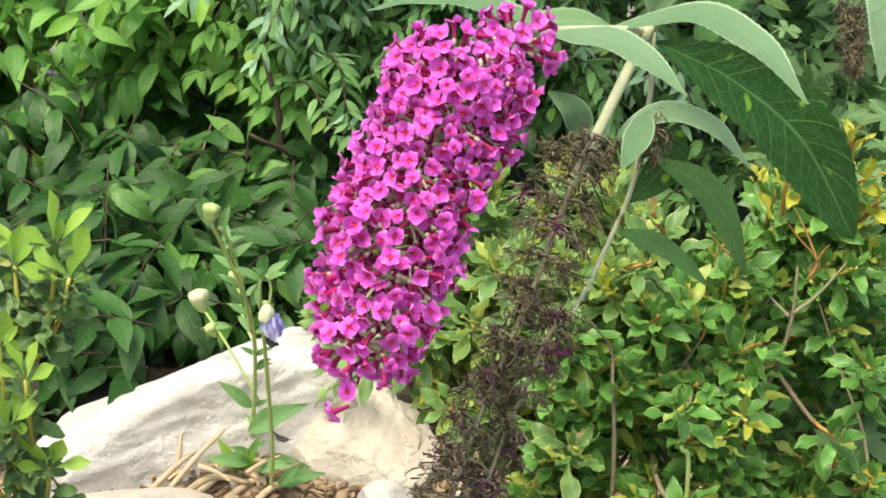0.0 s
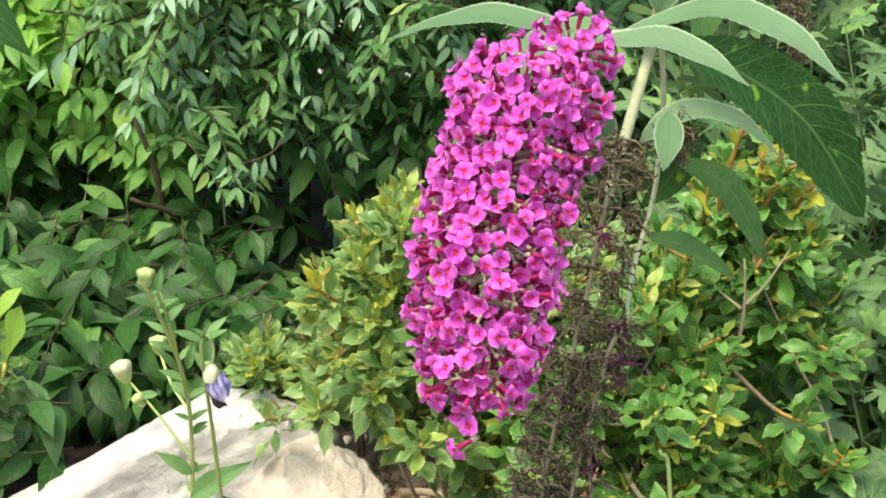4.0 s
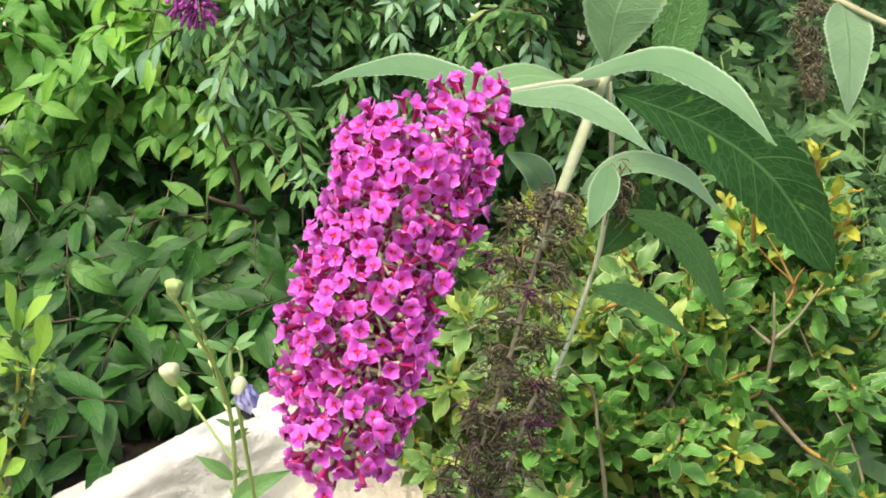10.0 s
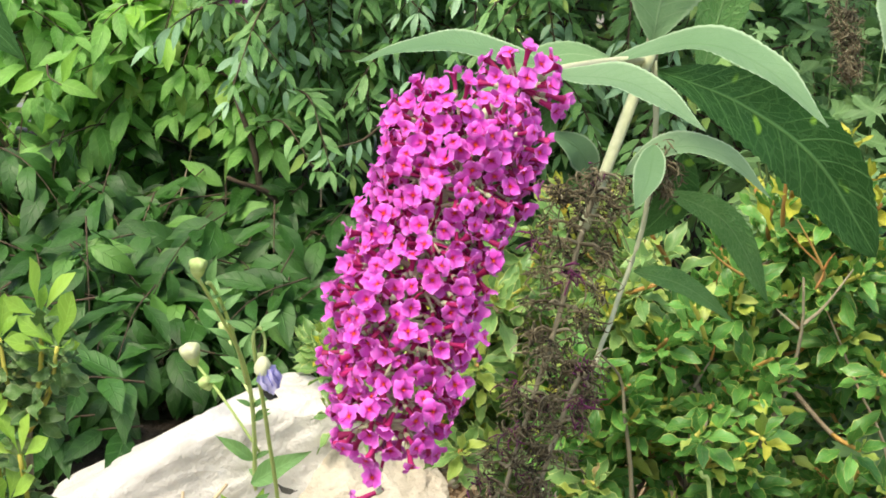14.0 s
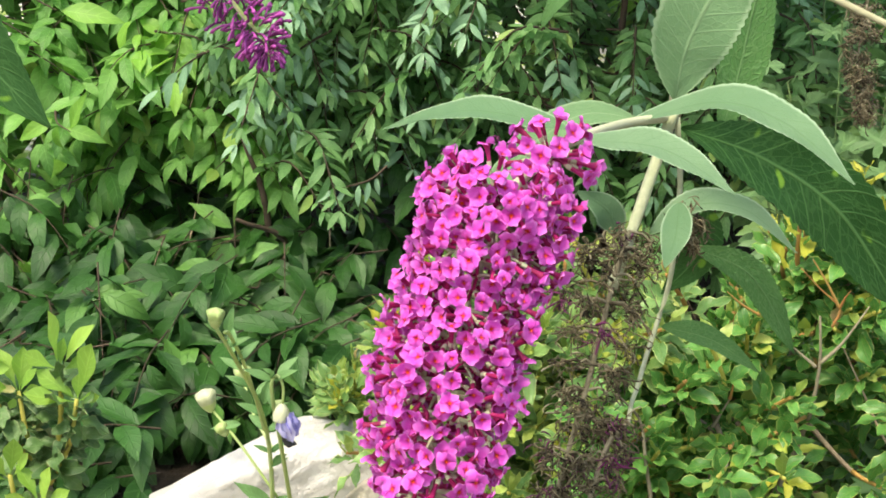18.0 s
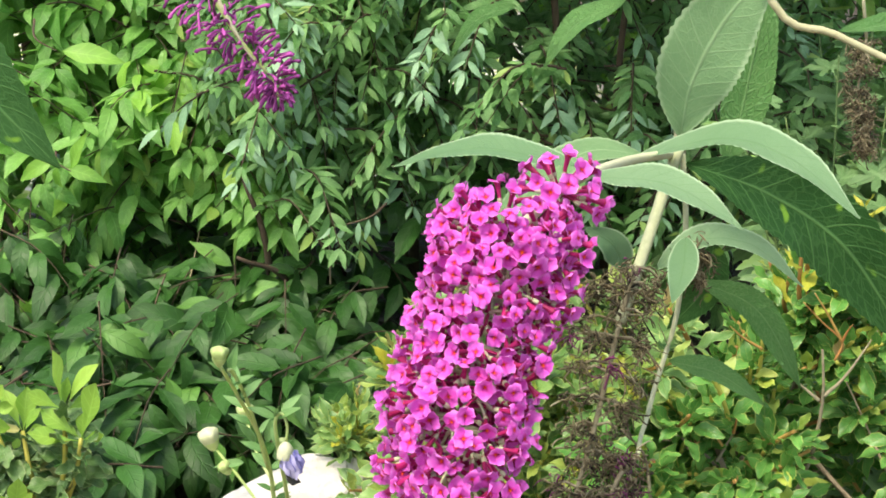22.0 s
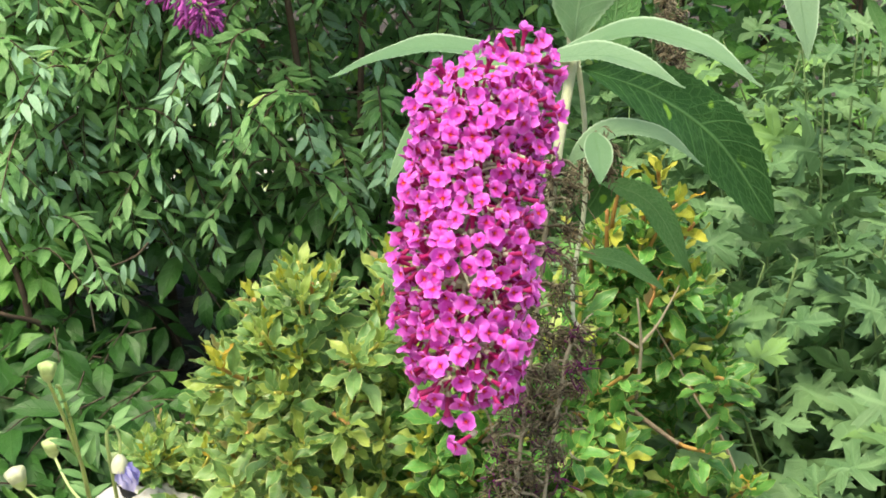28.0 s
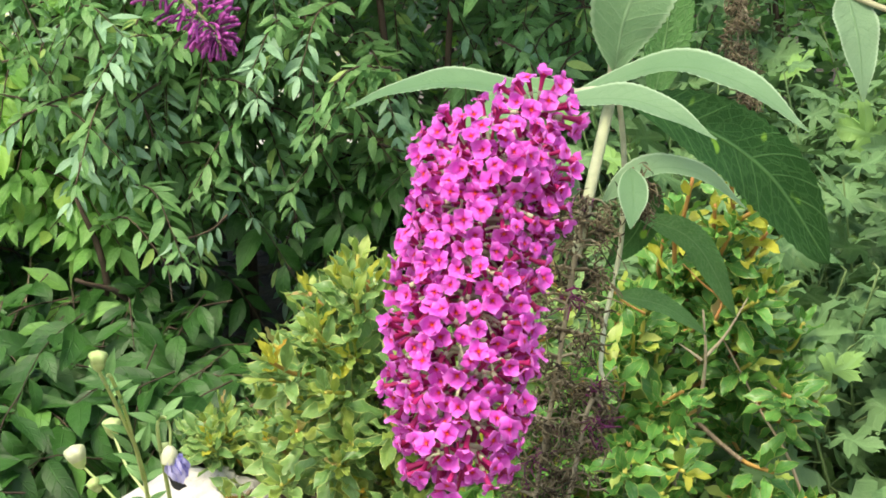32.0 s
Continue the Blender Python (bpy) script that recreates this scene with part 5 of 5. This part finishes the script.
def floret_tpl(seed, size=0.0088, tube=0.0105):
    """A four-lobed flower that looks along +z, with its funnel-shaped tube below."""
    rng = random.Random(seed)
    b = Build()
    R, n, cols = size / 2, 5, 2
    halves = (0.17, 0.36, 0.55, 0.64, 0.58, 0.26)
    shut = rng.uniform(-0.1, 0.5)
    for k in range(4):
        w0 = k * math.pi / 2 + rng.uniform(-0.12, 0.12)
        tilt, bow = shut + rng.uniform(0.1, 0.7), rng.uniform(0.2, 0.8)
        vs, us, fs = [], [], []
        for i in range(n + 1):
            u = i / n
            r = R * (0.15 + 0.89 * u)
            for j in range(-cols, cols + 1):
                s = j / cols
                x, y = r - s * s * R * 0.20 * u, s * halves[i] * R
                z = r * tilt * u + 0.14 * R * u - bow * R * u * u + rng.uniform(-0.05, 0.05) * R * u + s * s * R * 0.24 * math.sin(k * 2.3 + seed + s * 1.5 + u * 3)
                vs.append((x * math.cos(w0) - y * math.sin(w0), x * math.sin(w0) + y * math.cos(w0), z))
                us.append((u, 0.5 + 0.5 * s))
        c = 2 * cols + 1
        for i in range(n):
            for j in range(c - 1):
                fs.append((i * c + j, (i + 1) * c + j, (i + 1) * c + j + 1, i * c + j + 1))
        b.add(vs, fs, us, 0)
    ring = [(R * 0.16 * math.cos(k * 0.7854), R * 0.16 * math.sin(k * 0.7854), R * 0.02) for k in range(8)] + [(0, 0, -R * 0.30)]
    b.add(ring, [(k, (k + 1) % 8, 8) for k in range(8)], None, 1)
    b.tube([(0, 0, -tube), (0.0002, 0, -tube * 0.55), (0.0001, 0, -tube * 0.2), (0, 0, -0.0002)], [0.0008, 0.0009, 0.0012, 0.0019], 7, 2, False)
    b.tube([(0, 0, -tube - 0.0004), (0, 0, -tube + 0.0016), (0, 0, -tube + 0.0030)], [0.0006, 0.0012, 0.0011], 6, 3, False)
    return b


FLORETS = [floret_tpl(s, z) for s, z in ((1, 0.0089), (2, 0.0081), (3, 0.0092), (4, 0.0073), (5, 0.0085), (6, 0.0078), (7, 0.0086), (8, 0.0076))]
FL_MATS = [M_PETAL, M_EYE, M_TUBE, M_STALK]


def bloom():
    rng = random.Random(81)
    axis = curve3([(0.0016, 0.637, 0.7879), (-0.0012, 0.6313, 0.777), (-0.0149, 0.6096, 0.7458), (-0.0235, 0.5897, 0.7118), (-0.0277, 0.5746, 0.6769)], 40)
    core = Build().tube(axis, [0.0022 * (1 - 0.021 * i) for i in range(41)], 6)
    pan = part("panicle", core.mesh("panicle", [M_STALK]), bush, "dense drooping magenta flower panicle")
    spots, spokes = [], []

    def radius(s):
        r = 0.0296 + 0.0042 * max(0, 1 - s / 0.45)
        r *= min(1, (s + 0.13) / 0.20) ** 0.5
        return r * (1 if s < 0.74 else 1 - 0.30 * (s - 0.74) / 0.26)

    # small stalked clusters in rings round the axis, each a bunch of flowers that look outwards
    rings = 15
    for ring in range(rings):
        for six in range(7):
            s = 0.96 * (ring + 0.5 + rng.gauss(0, 0.16)) / rings
            w = (six + 0.5 * (ring % 2) + rng.gauss(0, 0.12)) * 0.8976
            k = min(39, max(0, int(s * 40)))
            c, d = axis[k].lerp(axis[k + 1], s * 40 - k), (axis[k + 1] - axis[k]).normalized()
            a = d.cross(Vector((0, 1, 0))).normalized()
            b = d.cross(a)
            rad = a * math.cos(w) + b * math.sin(w)
            tang = d.cross(rad)
            R = radius(s) * rng.uniform(0.93, 1.06)
            heart = c + rad * R * 0.40
            spokes.append((c, heart))
            turn = rng.uniform(0, 6.28)
            n = rng.randint(8, 11) if s < 0.7 else rng.randint(5, 8)
            for i in range(n):
                lean = 0.12 + 1.05 * math.sqrt((i + 0.5) / n)
                g = turn + i * 2.4
                o = (rad * math.cos(lean) + (d * math.cos(g) * 1.05 + tang * math.sin(g)) * math.sin(lean)).normalized()
                p = heart + o * R * rng.uniform(0.54, 0.68)
                if all((p - q[0]).length > 0.0057 for q in spots):
                    spots.append((p, o + Vector((rng.gauss(0, 0.16), rng.gauss(-0.08, 0.16), rng.gauss(0.03, 0.16))), heart))
    # the loose tuft at the top
    c = Vector((0.0224, 0.6521, 0.8021))
    spokes.append((c, c + Vector((0, 0, 0.004))))
    for i in range(60):
        rad = Vector((rng.gauss(0.1, 1), rng.gauss(-0.25, 0.8), rng.gauss(0.25, 0.75))).normalized()
        p = c + Vector((rad.x * 0.0185, rad.y * 0.016, rad.z * 0.0180)) * rng.uniform(0.85, 1.1)
        if all((p - q[0]).length > 0.0066 for q in spots):
            spots.append((p, rad, c))
    for p, out in (((-0.032, 0.5614, 0.6736), (-0.3, -1, 0.1)), ((-0.0376, 0.5576, 0.6655), (-0.9, -0.4, -0.3))):
        spots.append((Vector(p), Vector(out), Vector(p) + Vector((0.005, 0.008, 0.009))))
    # half-hidden flowers deeper inside
    for i in range(60):
        s, w = rng.uniform(0.02, 0.85), rng.uniform(0, 6.2832)
        k = min(39, int(s * 40))
        d = (axis[k + 1] - axis[k]).normalized()
        a = d.cross(Vector((0, 1, 0))).normalized()
        rad = a * math.cos(w) + d.cross(a) * math.sin(w)
        spots.append((axis[k] + rad * radius(s) * rng.uniform(0.55, 0.75), rad + Vector((rng.gauss(0, 0.3), rng.gauss(0, 0.3), rng.gauss(0, 0.3))), axis[k]))
    spots.sort(key=lambda q: q[0].y)
    meshes = [f.mesh("floret", FL_MATS) for f in FLORETS]
    rest, stalks = Build(), Build()
    arr = [np.array(f.v) for f in FLORETS]
    for i, (p, out, c) in enumerate(spots):
        z = out.normalized()
        t = Matrix.Rotation(rng.uniform(0, 6.28), 4, "Z")
        m = Matrix.Translation(p) @ z.to_track_quat("Z", "Y").to_matrix().to_4x4() @ t @ Matrix.Scale(rng.uniform(0.88, 1.1), 4)
        f = rng.randrange(len(FLORETS))
        if i < 300:
            part("floret", meshes[f], pan, "", m)
        else:
            M = np.array(m)
            n = len(rest.v)
            rest.v.extend((arr[f] @ M[:3, :3].T + M[:3, 3]).tolist())
            rest.uv.extend(FLORETS[f].uv)
            rest.f.extend(tuple(x + n for x in q) for q in FLORETS[f].f)
            rest.m.extend(FLORETS[f].m)
        foot = p - z * 0.0105
        stalks.tube([foot, foot.lerp(c, 0.5) + Vector((0, 0, 0.0005)), c], [0.0006, 0.0007, 0.0009], 4, rng.choice((0, 0, 1)), False)
    for a, b in spokes:
        stalks.tube([a, a.lerp(b, 0.5) + Vector((0, 0, 0.001)), b], [0.0013, 0.0011, 0.0010], 5, 1, False)
    # a few dark withered buds left at the tip and behind the tuft
    for _ in range(7):
        at = Vector((0.0016, 0.654, 0.8092)) if rng.random() < 0.5 else axis[-3]
        q = at + Vector((rng.gauss(0, 0.004), rng.gauss(-0.004, 0.003), rng.gauss(-0.002, 0.004)))
        stalks.tube([at, at.lerp(q, 0.6) + Vector((0, 0, 0.001)), q, q + Vector((0.0004, -0.0006, -0.0018))], [0.0004, 0.0004, 0.0009, 0.0004], 5, 2, True)
    part("flower_mass", rest.mesh("flower_mass", FL_MATS), pan, kind="stuff")
    part("stalk_mass", stalks.mesh("stalk_mass", [M_TUBE, M_STALK, M_DEADPURPLE]), pan, "thin crimson and green flower stalks", kind="stuff")


bloom()


def bud_panicle(axis_pts, seed):
    """A panicle of closed purple buds."""
    rng = random.Random(seed)
    axis = curve3(axis_pts, 30)
    pan = part("bud_panicle", Build().tube(axis, [0.0011 * (1 - 0.02 * i) for i in range(31)], 6).mesh("bud_panicle", [M_GSTEM]), bush, "hanging panicle of closed purple buds")
    b = Build()
    b.tube([(0, 0, 0), (0, 0.0009, 0.004), (0.0002, 0.0006, 0.0085), (0, 0, 0.0100), (0, 0, 0.0112)], [0.0005, 0.0006, 0.0008, 0.0011, 0.0004], 6)
    me = b.mesh("bud", [M_BUDTUBE])
    for i in range(230):
        s = (i + rng.random()) / 230
        k = min(29, int(s * 30))
        d = (axis[k + 1] - axis[k]).normalized()
        a = d.cross(Vector((0, 1, 0))).normalized()
        w = rng.uniform(0, 6.28)
        rad = a * math.cos(w) + d.cross(a) * math.sin(w)
        out = (rad * (1.0 - 0.5 * s ** 4) + d * (0.12 + 0.9 * s ** 4) + Vector((rng.gauss(0, 0.35), rng.gauss(0, 0.35), rng.gauss(0, 0.35)))).normalized()
        p = axis[k] + rad * 0.0140 * rng.uniform(0.2, 1.1) * (1.15 - s)
        m = Matrix.Translation(p) @ out.to_track_quat("Z", "Y").to_matrix().to_4x4() @ Matrix.Scale(rng.uniform(0.7, 1.1) * (1.0 - 0.25 * s ** 4), 4)
        part("bud", me, pan, "", m)


bud_panicle([(-0.138, 0.780, 0.883), (-0.122, 0.780, 0.856), (-0.106, 0.776, 0.836), (-0.102, 0.771, 0.827)], 91)


def withered(axis_pts, r_of, nodes, around, seed, purple_of, stem=0.0017):
    """A panicle of shrivelled curled flower remains in small dense tufts, set in whorls along its stem."""
    rng = random.Random(seed)
    axis = curve3(axis_pts, 60)
    pan = part("withered_panicle", Build().tube(axis, [stem * (1 - 0.008 * i) for i in range(61)], 6).mesh("withered_panicle", [M_OLDSTEM]), bush, "withered brown flower panicle")
    for node in range(nodes):
        for spoke in range(around):
            if rng.random() < 0.14:
                continue
            s = max(0, min(0.999, (node + 0.5 + rng.gauss(0, 0.16)) / nodes))
            k = min(59, int(s * 60))
            d = (axis[k + 1] - axis[k]).normalized()
            a = d.cross(Vector((0, 1, 0))).normalized()
            w = (spoke + 0.5 * (node % 2) + rng.gauss(0, 0.2)) * 6.2832 / around
            rad = a * math.cos(w) + d.cross(a) * math.sin(w)
            c = axis[k] + rad * r_of(s) * rng.uniform(0.55, 1.0) + d * rng.gauss(0.001, 0.002)
            purple = rng.random() < purple_of(s, rad)
            fresh = purple and s > 0.8
            b = Build()
            b.tube([axis[k], axis[k].lerp(c, 0.6) + Vector((0, 0, 0.002)), c], [0.0009, 0.0007, 0.0006], 4, 2 if rng.random() < 0.5 else 0, False)
            for _ in range(rng.randint(24, 38)):
                o = (rad * 0.6 + d * 0.35 + Vector((rng.gauss(0, 0.8), rng.gauss(0, 0.8), rng.gauss(0, 0.8)))).normalized()
                L = rng.uniform(0.0020, 0.0046) * rng.choice((0.7, 1.0, 1.25)) * (1.75 if fresh else 1)
                bend = Vector((rng.gauss(0, 1), rng.gauss(0, 1), rng.gauss(-0.6, 0.8))) * L * (0.08 if fresh else 0.36)
                st = c + Vector((rng.gauss(0, 1), rng.gauss(0, 1), rng.gauss(0, 1))) * 0.0026
                pts = [st, st + o * L * 0.4 + bend * 0.3, st + o * L * 0.75 + bend, st + o * L * 0.80 + bend * 1.9, st + o * L * 0.5 + bend * 2.4]
                wd = rng.uniform(0.00022, 0.00052)
                if fresh:
                    b.tube(pts[:3], [0.0004, 0.0007, 0.0010], 5, 1 if rng.random() < 0.85 else 0, False)
                else:
                    tone = 1 if purple and rng.random() < 0.6 else 2 if rng.random() < 0.10 else 0
                    b.tube(pts, [wd * q for q in (0.4, 0.75, 1.1, 0.9, 0.35)], 4, tone, False)
            part("withered_tuft", b.mesh("withered_tuft", [M_DEAD, M_DEADPURPLE, M_OLDSTEM]), pan)


withered([(0.069, 0.757, 0.745), (0.061, 0.750, 0.719), (0.050, 0.735, 0.681), (0.037, 0.715, 0.644), (0.024, 0.695, 0.606), (0.016, 0.680, 0.576), (0.008, 0.668, 0.540)],
         lambda s: 0.0180 * (0.85 + 0.25 * math.sin(s * 9)), 17, 7, 95, lambda s, r: 0.12 + 0.16 * max(0, s - 0.45) + (0.10 if r.x > 0.4 and s > 0.4 else 0), 0.0016)
withered([(0.066, 0.715, 0.664), (0.056, 0.710, 0.654), (0.047, 0.700, 0.631), (0.037, 0.690, 0.602), (0.030, 0.682, 0.575), (0.024, 0.672, 0.548)],
         lambda s: 0.009, 10, 4, 96, lambda s, r: 0.10 + 0.5 * s, 0.0014)
withered([(0.289, 1.150, 0.815), (0.285, 1.150, 0.779), (0.287, 1.140, 0.756), (0.288, 1.130, 0.734)], lambda s: 0.010 * (1 - 0.3 * s), 10, 4, 98, lambda s, r: 0.0, 0.0010)
withered([(0.094, 0.772, 0.748), (0.100, 0.776, 0.742), (0.106, 0.775, 0.736)], lambda s: 0.008, 3, 3, 97, lambda s, r: 0.0, 0.0010)


def grey_buds():
    rng = random.Random(99)
    axis = curve3([(0.240, 0.737, 0.821), (0.275, 0.720, 0.812), (0.330, 0.700, 0.800)], 30)
    b = Build()
    for i in range(190):
        s = rng.random()
        c = axis[min(30, int(s * 30))]
        c = c + Vector((rng.gauss(0, 0.002), rng.gauss(0, 0.0028), rng.gauss(0.0008, 0.0028)))
        r = rng.uniform(0.0006, 0.0012)
        vs, fs, us = lathe([(-r, r * 0.3), (-r * 0.4, r), (r * 0.5, r), (r, r * 0.4)], 6)
        b.add([c + Vector(v) for v in vs], fs, us)
    part("bud_mass", b.mesh("bud_mass", [M_BUDGREY]), bush, "tiny greyish unopened flower buds", kind="stuff")


grey_buds()

# ---- single dry stalks leaning in the bushes, bare branches in the shade ----
def stalk(pts, r, mat, label, name="dry_stalk"):
    b = Build().tube(curve3(pts, 16), [r * (1 - 0.045 * i) for i in range(17)], 6)
    return tagged(new(name, b.mesh(name, [mat])), label, "stalk")


stalk([(0.47, 1.30, -0.03), (0.425, 1.35, 0.309), (0.387, 1.38, 0.411), (0.351, 1.40, 0.491)], 0.0022, M_DRY, "thin pale dry stalk leaning in the shrub")
for pts, r in (([(-0.443, 2.45, 0.03), (-0.467, 2.50, 0.08), (-0.486, 2.55, 0.13), (-0.454, 2.62, 0.20), (-0.44, 2.85, 0.34)], 0.004),
               ([(-0.20, 2.62, 0.03), (-0.195, 2.64, 0.2), (-0.21, 2.85, 0.38)], 0.0035),
               ([(-0.62, 2.6, 0.03), (-0.60, 2.62, 0.15), (-0.66, 2.85, 0.32)], 0.004)):
    stalk(pts, r, M_BARK, "thin bare branch rising from the shaded soil", "bare_branch")
for pts, r in (([(0.20, 1.36, -0.03), (0.185, 1.32, 0.2), (0.173, 1.300, 0.341), (0.164, 1.300, 0.402), (0.158, 1.300, 0.440), (0.133, 1.270, 0.475)], 0.0030),
               ([(0.27, 1.42, -0.03), (0.29, 1.39, 0.16), (0.295, 1.370, 0.322), (0.317, 1.365, 0.399), (0.323, 1.360, 0.426), (0.327, 1.355, 0.473), (0.323, 1.350, 0.519)], 0.0040),
               ([(0.327, 1.355, 0.473), (0.346, 1.355, 0.492), (0.375, 1.360, 0.533)], 0.0022),
               ([(0.324, 1.355, 0.469), (0.313, 1.360, 0.478), (0.306, 1.370, 0.483)], 0.0019),
               ([(0.24, 1.40, -0.03), (0.235, 1.38, 0.2), (0.236, 1.370, 0.379), (0.233, 1.365, 0.405), (0.214, 1.360, 0.423), (0.197, 1.360, 0.436)], 0.0032),
               ([(0.233, 1.365, 0.405), (0.240, 1.360, 0.422), (0.247, 1.355, 0.439)], 0.0022)):
    stalk(pts, r, M_OLDSTEM, "olive grey forking branch inside the glossy shrub", "bare_branch")
for pts in ([(0.247, 1.355, 0.439), (0.248, 1.350, 0.451), (0.248, 1.345, 0.470)], [(0.240, 1.360, 0.423), (0.232, 1.355, 0.435), (0.224, 1.350, 0.448)], [(0.335, 1.352, 0.508), (0.340, 1.350, 0.526), (0.320, 1.345, 0.546), (0.301, 1.340, 0.566)], [(0.340, 1.350, 0.526), (0.343, 1.345, 0.537), (0.346, 1.340, 0.545)], [(0.340, 1.350, 0.526), (0.326, 1.345, 0.551), (0.311, 1.340, 0.574)], [(0.271, 1.360, 0.517), (0.253, 1.355, 0.529), (0.239, 1.350, 0.542)]):
    stalk(pts, 0.0015, M_OSTEM, "orange young shoot forking inside the glossy shrub", "young_shoot")


# ---- a small sprout in the mulch ----
def sprout(at):
    root = thing("green_sprout", at, "small lime green sprout with blade leaves in the mulch", "plant")
    me = [tpl_mesh("leaf", leaf_tpl(ln, wd, 8, 0.5, 0.8, 0.3, c, 0.1, 2), M_LIME) for ln, wd, c in ((0.060, 0.013, 0.3), (0.045, 0.012, 0.6))]
    for k, d in ((0, (-0.55, -0.3, 0.9)), (0, (0.35, -0.2, 1.0)), (1, (0.8, -0.4, 0.6)), (1, (-0.9, -0.3, 0.5)), (1, (0.1, -0.6, 0.8))):
        part("leaf", me[k], root, "", frame_at(Vector(at) + Vector((0, 0, -0.004)), d, (0, -1, 0.4)))


sprout((-0.035, 1.60, ground_z(-0.035, 1.60)))
sprout((-0.215, 1.70, ground_z(-0.215, 1.70)))
